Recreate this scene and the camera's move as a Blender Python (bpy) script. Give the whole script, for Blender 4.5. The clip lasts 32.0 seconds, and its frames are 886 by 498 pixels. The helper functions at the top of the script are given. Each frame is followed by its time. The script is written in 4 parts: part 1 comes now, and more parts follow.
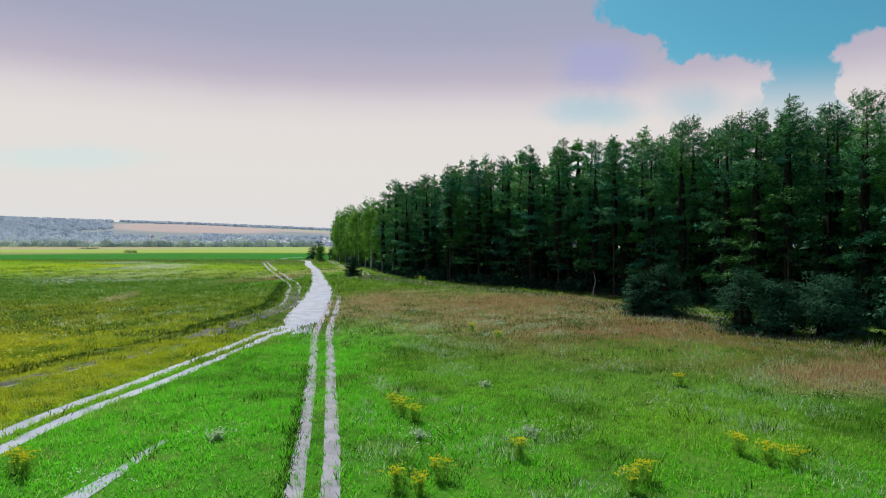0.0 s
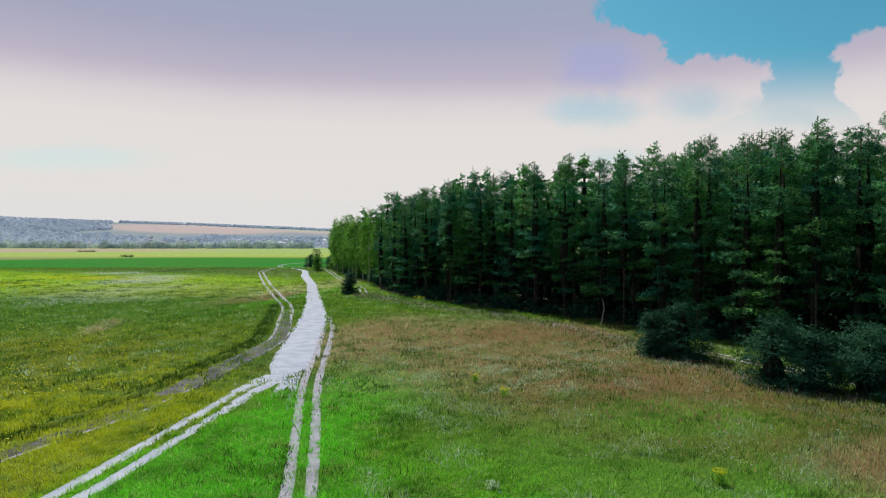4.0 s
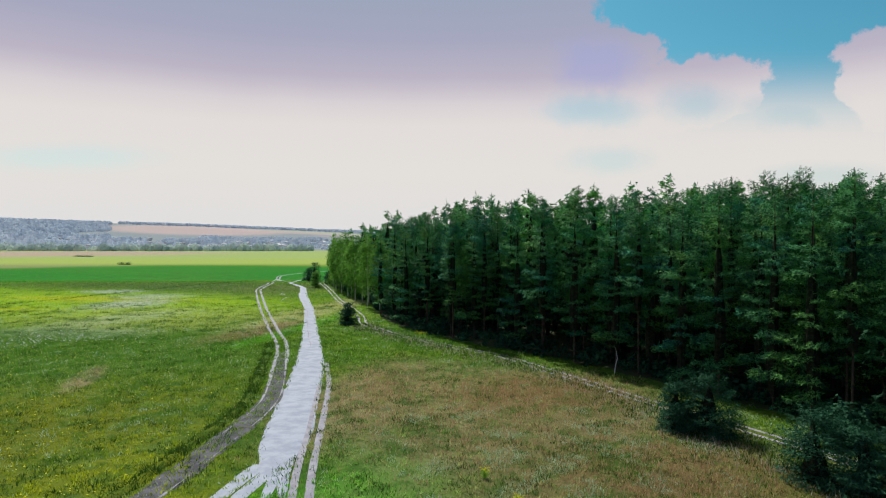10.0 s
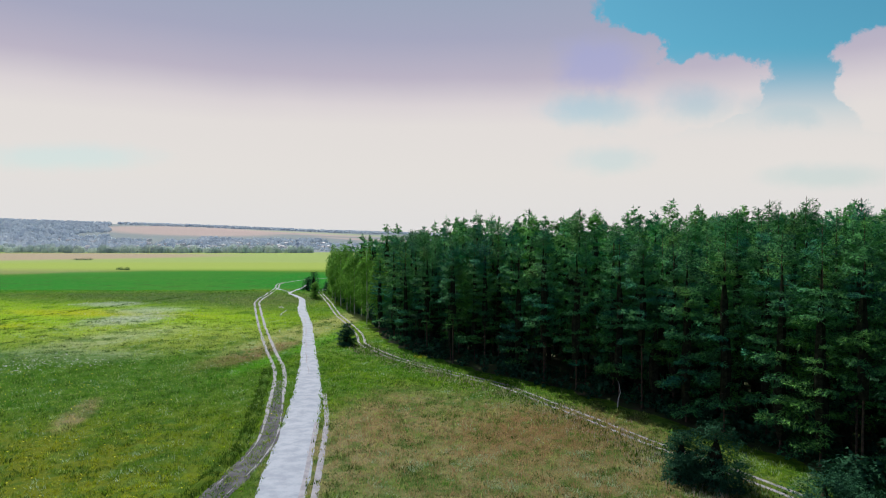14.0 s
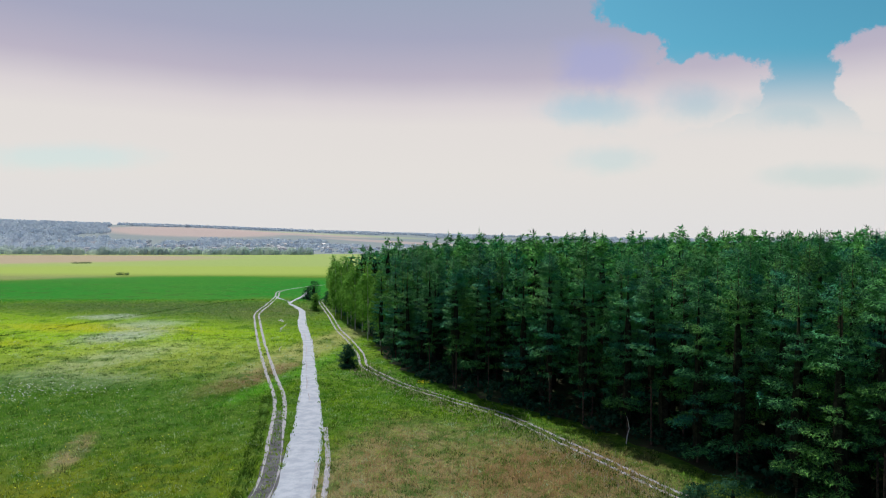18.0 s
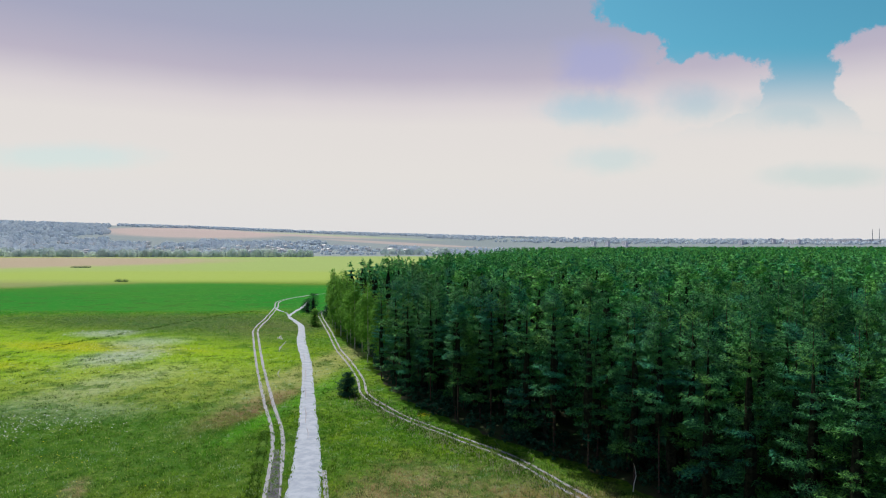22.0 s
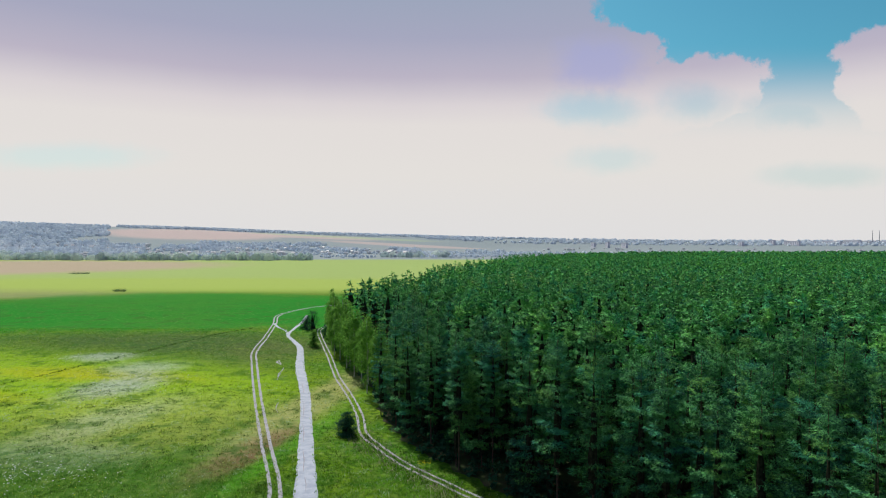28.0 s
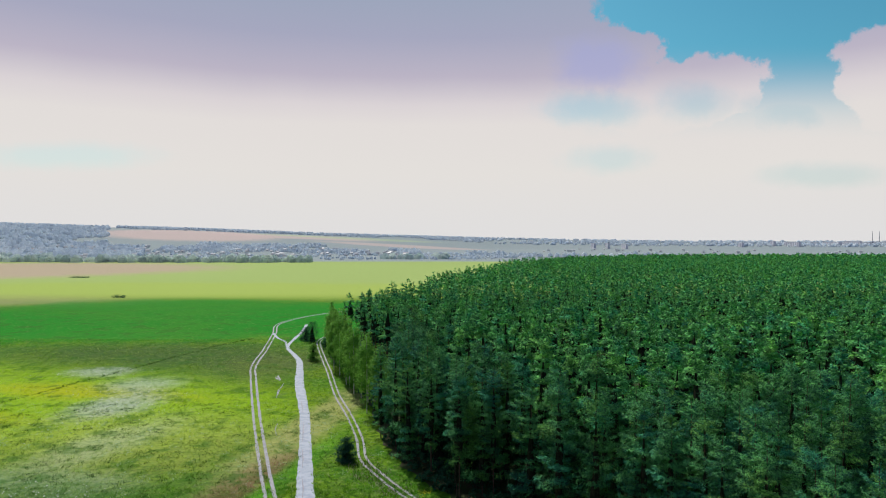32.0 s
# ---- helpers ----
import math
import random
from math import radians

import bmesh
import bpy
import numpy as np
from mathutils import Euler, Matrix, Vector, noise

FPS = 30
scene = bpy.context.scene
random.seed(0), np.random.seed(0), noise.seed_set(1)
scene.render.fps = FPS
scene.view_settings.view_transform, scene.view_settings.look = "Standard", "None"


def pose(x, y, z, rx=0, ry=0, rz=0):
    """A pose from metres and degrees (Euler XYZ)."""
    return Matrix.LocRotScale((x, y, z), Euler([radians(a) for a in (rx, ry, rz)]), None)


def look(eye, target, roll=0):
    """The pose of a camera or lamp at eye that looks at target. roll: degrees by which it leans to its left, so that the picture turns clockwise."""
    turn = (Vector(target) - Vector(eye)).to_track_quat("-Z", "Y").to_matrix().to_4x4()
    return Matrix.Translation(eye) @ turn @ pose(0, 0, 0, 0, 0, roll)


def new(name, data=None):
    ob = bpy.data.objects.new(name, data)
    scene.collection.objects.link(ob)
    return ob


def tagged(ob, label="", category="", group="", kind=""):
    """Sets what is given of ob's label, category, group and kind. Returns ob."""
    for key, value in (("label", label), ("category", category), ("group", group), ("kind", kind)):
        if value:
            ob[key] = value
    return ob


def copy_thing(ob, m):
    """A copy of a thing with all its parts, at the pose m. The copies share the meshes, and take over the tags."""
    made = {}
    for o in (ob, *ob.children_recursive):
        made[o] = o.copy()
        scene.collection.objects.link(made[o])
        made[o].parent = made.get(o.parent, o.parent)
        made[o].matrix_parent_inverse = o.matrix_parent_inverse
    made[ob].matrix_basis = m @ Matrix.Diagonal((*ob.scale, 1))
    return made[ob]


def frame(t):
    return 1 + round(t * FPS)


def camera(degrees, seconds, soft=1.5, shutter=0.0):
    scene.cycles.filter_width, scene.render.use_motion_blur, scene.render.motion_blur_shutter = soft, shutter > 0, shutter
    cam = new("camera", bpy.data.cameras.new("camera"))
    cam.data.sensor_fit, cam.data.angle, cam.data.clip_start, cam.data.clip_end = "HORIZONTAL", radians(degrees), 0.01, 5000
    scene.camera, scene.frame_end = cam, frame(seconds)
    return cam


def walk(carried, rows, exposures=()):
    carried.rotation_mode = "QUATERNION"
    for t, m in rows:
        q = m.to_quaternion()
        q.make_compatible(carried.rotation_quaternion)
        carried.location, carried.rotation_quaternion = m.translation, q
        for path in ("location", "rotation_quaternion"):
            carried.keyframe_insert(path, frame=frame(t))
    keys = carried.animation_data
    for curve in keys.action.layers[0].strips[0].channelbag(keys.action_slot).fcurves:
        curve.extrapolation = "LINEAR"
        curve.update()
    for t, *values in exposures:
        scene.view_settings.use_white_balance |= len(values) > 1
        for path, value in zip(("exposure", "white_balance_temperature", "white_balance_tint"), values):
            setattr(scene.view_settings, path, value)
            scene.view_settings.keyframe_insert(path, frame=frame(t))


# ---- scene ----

# ------------------------------------------------------------------ camera
cam = camera(70, 32.0, soft=1.0)
EYES = [
    (0.0, 0.0, 0.0, 10.12), (1.0, 0.02, 1.86, 11.15), (2.0, 0.06, 3.44, 12.26), (3.0, 0.05, 4.95, 13.4),
    (4.5, -0.07, 7.26, 15.05), (6.0, -0.28, 9.4, 16.77), (8.0, -0.52, 11.5, 19.34), (10.0, -0.6, 12.85, 21.95),
    (12.0, -0.55, 13.75, 24.6), (14.0, -0.6, 14.75, 27.07), (16.0, -0.9, 16.0, 29.4), (18.0, -1.28, 17.43, 32.15),
    (20.0, -1.5, 18.84, 35.4), (22.0, -1.6, 20.12, 38.65), (24.0, -1.7, 21.2, 41.8), (26.0, -1.75, 22.14, 44.8),
    (28.0, -1.8, 22.95, 47.85), (30.0, -1.86, 23.6, 50.85), (32.0, -1.89, 24.23, 53.74)]
FOCAL = 1119.7


def facing(t, x, y, z):
    pitch = -(16 + 3 * t / 32) / FOCAL
    yaw = 2.0 * t / 32 / FOCAL
    return look((x, y, z), (x + math.sin(yaw), y + math.cos(yaw), z + math.tan(pitch)))


walk(cam, [(t, facing(t, x, y, z)) for t, x, y, z in EYES])

# ------------------------------------------------------------------ sun and sky
SUN_AZIMUTH, SUN_ELEVATION = -25.0, 46.0      # degrees from +y to the right; above the ground
sun = new("sun", bpy.data.lights.new("sun", "SUN"))
sun.data.energy, sun.data.angle, sun.data.color = 4.2, radians(0.6), (1.0, 0.95, 0.86)
_sa, _se = radians(SUN_AZIMUTH), radians(SUN_ELEVATION)
sun.matrix_world = look((0, 0, 80), (-math.sin(_sa) * math.cos(_se), -math.cos(_sa) * math.cos(_se), 80 - math.sin(_se)))


class Nodes:
    """Short hand for building node trees."""

    def __init__(self, tree):
        self.tree = tree

    def add(self, kind, sets=None, **sockets):
        n = self.tree.nodes.new(kind)
        for k, v in (sets or {}).items():
            if k == "operation":
                n.operation = v
            elif k == "blend_type":
                n.blend_type = v
            elif k == "data_type":
                n.data_type = v
            elif k == "vector_type":
                n.vector_type = v
            elif k == "interpolation_type":
                n.interpolation_type = v
        for k, v in sockets.items():
            self.plug(n.inputs[int(k[1:])] if k[0] == "i" and k[1:].isdigit() else n.inputs[k], v)
        return n

    def plug(self, socket, v):
        if isinstance(v, bpy.types.NodeSocket):
            self.tree.links.new(v, socket)
        else:
            socket.default_value = v

    def math(self, op, a, b=0.0, c=0.0):
        return self.add("ShaderNodeMath", {"operation": op}, i0=a, i1=b, i2=c).outputs[0]

    def noise(self, vec, scale, detail=3.0, rough=0.55):
        return self.add("ShaderNodeTexNoise", Vector=vec, Scale=scale, Detail=detail, Roughness=rough).outputs["Fac"]

    def step(self, v, lo, hi):
        n = self.add("ShaderNodeMapRange", {"interpolation_type": "SMOOTHSTEP"})
        for i, q in zip((0, 1, 2, 3, 4), (v, lo, hi, 0.0, 1.0)):
            self.plug(n.inputs[i], q)
        return n.outputs[0]

    def mix(self, fac, a, b):
        n = self.add("ShaderNodeMix", {"data_type": "RGBA"})
        self.plug(n.inputs[0], fac)
        self.plug(n.inputs[6], a if isinstance(a, bpy.types.NodeSocket) else (*a, 1.0))
        self.plug(n.inputs[7], b if isinstance(b, bpy.types.NodeSocket) else (*b, 1.0))
        return n.outputs[2]

    def ramp(self, v, stops):
        n = self.add("ShaderNodeValToRGB", Fac=v)
        e = n.color_ramp.elements
        while len(e) < len(stops):
            e.new(0.5)
        for el, (p, c) in zip(e, stops):
            el.position, el.color = p, (*c, 1.0)
        return n.outputs[0]


world = bpy.data.worlds.new("sky")
scene.world = world
world.use_nodes = True
world.node_tree.nodes.clear()
W = Nodes(world.node_tree)
way = W.add("ShaderNodeTexCoord").outputs["Generated"]
sep = W.add("ShaderNodeSeparateXYZ", Vector=way)
dx, dy, dz = sep.outputs
fwd = W.math("MAXIMUM", W.math("ABSOLUTE", dy), 0.05)
across, up = W.math("DIVIDE", dx, fwd), W.math("DIVIDE", dz, fwd)
soft_noise = W.math("SUBTRACT", W.noise(way, 6.0, 6.0, 0.6), 0.5)
fine_noise = W.math("SUBTRACT", W.noise(way, 30.0, 5.0, 0.6), 0.5)
ruffle = W.math("ADD", W.math("MULTIPLY", soft_noise, 0.10), W.math("MULTIPLY", fine_noise, 0.13))
cloud_cols = W.ramp(W.math("ADD", dz, W.math("MULTIPLY", soft_noise, 0.012)), [
    (0.0, (0.74, 0.73, 0.73)), (0.10, (0.77, 0.74, 0.71)), (0.175, (0.76, 0.72, 0.70)), (0.205, (0.70, 0.65, 0.67)),
    (0.245, (0.50, 0.46, 0.56)), (0.30, (0.38, 0.39, 0.52)), (0.36, (0.33, 0.38, 0.50)), (0.6, (0.20, 0.23, 0.31)), (0.9, (0.16, 0.19, 0.26))])
behind = W.step(dy, 0.15, -0.35)
cloud_cols = W.mix(behind, cloud_cols, W.mix(W.step(soft_noise, -0.15, 0.15), (0.07, 0.10, 0.19), (0.15, 0.19, 0.31)))
sky = W.add("ShaderNodeTexSky")
sky.sky_type, sky.sun_disc = "NISHITA", False
sky.sun_elevation, sky.sun_rotation = _se, _sa
clear = W.mix(1.0, sky.outputs[0], (0.36, 0.92, 0.92))
clear.node.blend_type = "MULTIPLY"


def puff(u, v, ru, rv, lo=0.86, hi=1.03, rag=7.5):
    """How far a heap cloud at u across and v up covers the sky."""
    a = W.math("DIVIDE", W.math("SUBTRACT", across, u), ru)
    b = W.math("DIVIDE", W.math("SUBTRACT", up, v), rv)
    r = W.math("SQRT", W.math("ADD", W.math("MULTIPLY", a, a), W.math("MULTIPLY", b, b)))
    return W.math("SUBTRACT", 1.0, W.step(W.math("ADD", r, W.math("MULTIPLY", ruffle, rag)), lo, hi))


# a gap in the cloud cover to the upper right, with heap clouds in it
gap = W.math("MULTIPLY", W.step(W.math("ADD", across, ruffle), 0.215, 0.245), W.step(up, 0.15, 0.31))
for u, v, ru, rv in [(0.17, 0.265, 0.165, 0.095), (0.29, 0.285, 0.065, 0.048), (0.43, 0.245, 0.095, 0.05), (0.34, 0.225, 0.14, 0.06), (0.70, 0.275, 0.085, 0.06), (0.655, 0.24, 0.04, 0.035), (0.73, 0.215, 0.09, 0.045)]:
    gap = W.math("MULTIPLY", gap, W.math("SUBTRACT", 1.0, puff(u, v, ru, rv)))
gap = W.math("MULTIPLY", gap, W.step(dy, 0.0, 0.3))
wisp = W.math("MULTIPLY", puff(0.26, 0.125, 0.06, 0.02, 0.2, 1.5), 0.22)
for u, v, ru, rv, k in [(0.61, 0.10, 0.10, 0.018, 0.22), (-0.60, 0.13, 0.14, 0.02, 0.2), (0.40, 0.215, 0.055, 0.028, 0.35), (0.23, 0.205, 0.075, 0.025, 0.4), (0.55, 0.205, 0.07, 0.03, 0.35)]:
    wisp = W.math("MAXIMUM", wisp, W.math("MULTIPLY", puff(u, v, ru, rv, 0.2, 1.5), k))
gap = W.math("MAXIMUM", gap, wisp)
cloud_cols = W.mix(W.math("MULTIPLY", puff(0.245, 0.275, 0.07, 0.04, 0.3, 1.4), 0.6), cloud_cols, (0.36, 0.39, 0.67))
bg_sky = W.add("ShaderNodeBackground", Color=clear, Strength=0.098)
bg_cloud = W.add("ShaderNodeBackground", Color=cloud_cols, Strength=1.0)
both = W.add("ShaderNodeMixShader", i0=gap, i1=bg_cloud.outputs[0], i2=bg_sky.outputs[0])
W.add("ShaderNodeOutputWorld", Surface=both.outputs[0])


# ------------------------------------------------------------------ materials
def material(name):
    m = bpy.data.materials.new(name)
    m.use_nodes = True
    m.node_tree.nodes.clear()
    n = Nodes(m.node_tree)
    pos = n.add("ShaderNodeNewGeometry").outputs["Position"]
    return m, n, pos


def finish(n, colour, rough=0.8, bump=None, strength=0.3, distance=0.05, translucent=0.0, metal=0.0, spec=0.3):
    p = n.add("ShaderNodeBsdfPrincipled", Roughness=rough, Metallic=metal)
    p.inputs["Specular IOR Level"].default_value = spec
    n.plug(p.inputs["Base Color"], colour if isinstance(colour, bpy.types.NodeSocket) else (*colour, 1.0))
    if bump is not None:
        b = n.add("ShaderNodeBump", Strength=strength, Distance=distance, Height=bump)
        n.plug(p.inputs["Normal"], b.outputs[0])
    out = p.outputs[0]
    if translucent:
        tr = n.add("ShaderNodeBsdfTranslucent")
        n.plug(tr.inputs[0], colour if isinstance(colour, bpy.types.NodeSocket) else (*colour, 1.0))
        out = n.add("ShaderNodeMixShader", i0=translucent, i1=out, i2=tr.outputs[0]).outputs[0]
    n.add("ShaderNodeOutputMaterial", Surface=out)


# patches of the meadows: centre x, y, half sizes, turn (degrees), edge softness, colour, strength
# Light is in these colours: LUSH, CROP brightened for sun, DEEP for cloud shade.
LUSH, DRY, RUSSET = (0.095, 0.43, 0.020), (0.38, 0.29, 0.18), (0.27, 0.15, 0.08)
PALE, CROP, DEEP, TAN = (0.40, 0.46, 0.40), (0.34, 0.45, 0.14), (0.004, 0.215, 0.008), (0.45, 0.35, 0.27)
# The far scrub is greyed and blued: distance haze painted into the ground.
HAZED_SCRUB, FALLOW = (0.28, 0.33, 0.35), (0.55, 0.44, 0.42)
PATCHES = [
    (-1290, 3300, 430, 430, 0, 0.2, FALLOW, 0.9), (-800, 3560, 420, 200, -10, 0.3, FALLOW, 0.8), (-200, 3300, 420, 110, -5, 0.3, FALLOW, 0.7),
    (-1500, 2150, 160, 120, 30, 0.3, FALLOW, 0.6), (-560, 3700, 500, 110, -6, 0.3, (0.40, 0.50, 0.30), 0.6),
    (-430, 600, 150, 55, 6, 0.5, (0.36, 0.36, 0.17), 0.6),
    (-1000, 1180, 560, 400, -14, 0.2, TAN, 0.9),
    (-260, 720, 420, 110, 4, 0.4, (0.36, 0.47, 0.07), 0.6),
    (-210, 480, 170, 125, 12, 0.2, DEEP, 0.8), (-30, 480, 120, 118, 0, 0.2, DEEP, 0.9),
    (-360, 440, 160, 66, 10, 0.3, DEEP, 0.85),
    (-120, 222, 80, 42, 8, 0.5, (0.29, 0.46, 0.016), 0.8), (-230, 260, 120, 46, 8, 0.5, (0.27, 0.44, 0.016), 0.75), (-125, 245, 34, 10, 12, 0.6, (0.42, 0.42, 0.010), 0.7), (-160, 215, 30, 8, 10, 0.6, (0.42, 0.42, 0.010), 0.6), (-125, 318, 80, 30, 6, 0.6, (0.060, 0.115, 0.030), 0.9), (-75, 290, 22, 26, 6, 0.6, (0.12, 0.14, 0.05), 0.5),
    (-107, 228, 11, 15, 10, 0.7, PALE, 0.75), (-113, 255, 12, 11, 10, 0.7, PALE, 0.6), (-140, 278, 12, 8, 10, 0.7, PALE, 0.6), (-90, 190, 9, 22, 20, 0.7, PALE, 0.45), (-85, 160, 16, 9, 0, 0.6, PALE, 0.35),
    # left meadow: cloud shade painted into the first two patches
    (-80, 105, 60, 40, 0, 0.5, (0.17, 0.21, 0.020), 0.6), (-54, 75, 24, 32, 10, 0.5, (0.23, 0.24, 0.016), 0.75), (-42, 48, 9, 20, 0, 0.5, (0.42, 0.40, 0.014), 0.85), (-24, 32, 6, 16, -4, 0.6, (0.27, 0.28, 0.04), 0.85), (-82, 190, 42, 26, 8, 0.5, (0.46, 0.43, 0.16), 0.28), (-45.5, 163, 5.0, 20, 17, 0.4, (0.20, 0.115, 0.075), 0.85),
    # the first patch paints cloud shade further up the left meadow
    (-78, 132, 42, 26, 6, 0.5, (0.055, 0.17, 0.022), 0.7), (-57, 112, 2.2, 9, -14, 0.4, DRY, 0.8), (-28, 50, 12, 30, -8, 0.5, (0.34, 0.37, 0.012), 0.85),
    (-14, 42, 7.5, 34, 8, 0.35, LUSH, 0.95), (8, 30, 24, 24, 0, 0.45, LUSH, 0.85), (12, 36, 7, 8, 0, 0.8, (0.20, 0.34, 0.03), 0.4), (20, 34, 8, 5, 0, 0.8, (0.20, 0.32, 0.03), 0.4), (2, 44, 5, 6, 0, 0.8, (0.18, 0.33, 0.03), 0.4), (14, 46, 9, 7, 0, 0.6, (0.18, 0.28, 0.06), 0.5), (4, 54, 7, 6, 0, 0.6, (0.17, 0.27, 0.05), 0.5),
    (-6, 66, 5.5, 12, 10, 0.4, LUSH, 0.7), (-37, 165, 3, 30, 14, 0.5, LUSH, 0.35),
    (8, 92, 23, 30, -22, 0.5, DRY, 0.75), (-12, 104, 7, 24, 12, 0.5, DRY, 0.6), (22, 66, 15, 17, -28, 0.5, RUSSET, 0.65),
    (32, 46, 9, 6, -15, 0.4, DRY, 0.8), (14, 104, 14, 10, -30, 0.5, RUSSET, 0.6),
    (-35, 225, 7, 62, 14, 0.5, (0.40, 0.38, 0.17), 0.65), (20, 58, 8, 5, 0, 0.5, LUSH, 0.5),
]


def meadow_colour(n, pos):
    broad, mid, fine = n.noise(pos, 0.035, 4.0), n.noise(pos, 0.22, 4.0, 0.65), n.noise(pos, 1.6, 3.0, 0.7)
    col = n.mix(n.step(broad, 0.38, 0.62), (0.07, 0.21, 0.010), (0.145, 0.26, 0.012))
    tuft = n.noise(pos, 0.75, 4.0, 0.7)
    col = n.mix(n.step(tuft, 0.46, 0.58), col, n.mix(0.72, col, (0.018, 0.075, 0.006)))
    col = n.mix(n.math("MULTIPLY", n.step(tuft, 0.45, 0.3), 0.45), col, (0.18, 0.28, 0.035))
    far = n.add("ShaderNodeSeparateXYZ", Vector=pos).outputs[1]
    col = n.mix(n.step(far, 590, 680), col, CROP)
    # beyond the fields the ground takes the colour with haze in it
    col = n.mix(n.step(far, 1640, 1760), col, HAZED_SCRUB)
    rough = n.noise(pos, 0.5, 4.0, 0.7)
    wob = n.math("ADD", n.math("MULTIPLY", n.math("SUBTRACT", n.math("ADD", mid, rough), 1.0), 1.0), n.math("MULTIPLY", n.math("SUBTRACT", broad, 0.5), 1.0))
    for cx, cy, rx, ry, turn, soft, c, k in PATCHES:
        m = n.add("ShaderNodeMapping", Vector=pos, Location=(cx, cy, 0), Rotation=(0, 0, radians(-turn)), Scale=(rx, ry, 1e5))
        m.vector_type = "TEXTURE"
        d = n.add("ShaderNodeVectorMath", {"operation": "LENGTH"}, i0=m.outputs[0]).outputs["Value"]
        d = n.math("ADD", d, n.math("MULTIPLY", wob, soft * 1.6))
        f = n.math("MULTIPLY", n.math("SUBTRACT", 1.0, n.step(d, 1 - soft, 1 + soft)), k)
        col = n.mix(f, col, c)
    col = n.mix(n.math("MULTIPLY", n.step(fine, 0.5, 0.75), 0.35), col, (0.05, 0.11, 0.012))
    blot = n.noise(pos, 0.10, 5.0, 0.7)
    near = n.step(far, 640, 420)
    mottle = n.noise(pos, 0.30, 5.0, 0.75)
    col = n.mix(n.math("MULTIPLY", n.math("MULTIPLY", n.step(far, 260, 120), n.step(far, 40, 75)), n.math("MULTIPLY", n.step(mottle, 0.50, 0.42), 0.6)), col, (0.035, 0.125, 0.012))
    col = n.mix(n.math("MULTIPLY", near, n.math("MULTIPLY", n.step(blot, 0.50, 0.38), 0.62)), col, (0.030, 0.12, 0.008))
    col = n.mix(n.math("MULTIPLY", near, n.math("MULTIPLY", n.step(rough, 0.56, 0.68), 0.45)), col, (0.24, 0.34, 0.09))
    col = n.mix(n.math("MULTIPLY", near, n.math("MULTIPLY", n.step(rough, 0.44, 0.34), 0.5)), col, (0.025, 0.10, 0.008))
    return n.mix(n.math("MULTIPLY", n.math("MULTIPLY", n.step(mid, 0.54, 0.70), n.step(far, 420, 300)), 0.42), col, (0.24, 0.33, 0.08)), fine


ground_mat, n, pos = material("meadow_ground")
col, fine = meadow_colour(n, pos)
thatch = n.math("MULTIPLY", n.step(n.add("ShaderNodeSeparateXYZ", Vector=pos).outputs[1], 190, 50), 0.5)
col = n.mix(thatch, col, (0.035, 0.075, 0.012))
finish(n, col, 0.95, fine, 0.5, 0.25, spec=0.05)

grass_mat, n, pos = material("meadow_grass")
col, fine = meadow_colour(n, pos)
each = n.add("ShaderNodeNewGeometry").outputs["Random Per Island"]
col = n.mix(n.math("MULTIPLY", n.step(each, 0.45, 1.0), 0.4), col, (0.20, 0.29, 0.045))
col = n.mix(n.math("MULTIPLY", n.step(each, 0.3, 0.0), 0.35), col, (0.04, 0.13, 0.010))
col = n.mix(n.math("MULTIPLY", n.step(each, 0.86, 0.9), 0.6), col, (0.27, 0.34, 0.13))
bright = n.mix(1.0, col, (1.6, 1.6, 1.6))
bright.node.blend_type = "MULTIPLY"
finish(n, bright, 0.8, translucent=0.6, spec=0.1)

mud_mat, n, pos = material("pale_wet_clay")
a, b = n.noise(pos, 0.5, 5.0, 0.6), n.noise(pos, 5.0, 4.0, 0.7)
col = n.mix(n.step(a, 0.35, 0.65), (0.25, 0.30, 0.40), (0.35, 0.40, 0.50))
col = n.mix(n.math("MULTIPLY", n.step(b, 0.55, 0.72), 0.5), col, (0.22, 0.22, 0.25))
finish(n, col, 0.6, b, 0.4, 0.04, spec=0.3)

dirt_mat, n, pos = material("dry_track_dirt")
a, b = n.noise(pos, 0.7, 5.0, 0.6), n.noise(pos, 7.0, 4.0, 0.7)
col = n.mix(n.step(a, 0.35, 0.65), (0.27, 0.27, 0.32), (0.38, 0.38, 0.44))
col = n.mix(n.math("MULTIPLY", n.step(b, 0.5, 0.7), 0.4), col, (0.23, 0.22, 0.22))
finish(n, col, 0.8, b, 0.5, 0.05)

damp_mat, n, pos = material("dark_damp_mud")
a, b = n.noise(pos, 0.6, 5.0, 0.65), n.noise(pos, 6.0, 4.0, 0.7)
col = n.mix(n.step(a, 0.38, 0.62), (0.075, 0.075, 0.09), (0.15, 0.15, 0.175))
col = n.mix(n.math("MULTIPLY", n.step(b, 0.52, 0.68), 0.6), col, (0.07, 0.10, 0.03))
finish(n, col, 0.85, b, 0.5, 0.05, spec=0.1)


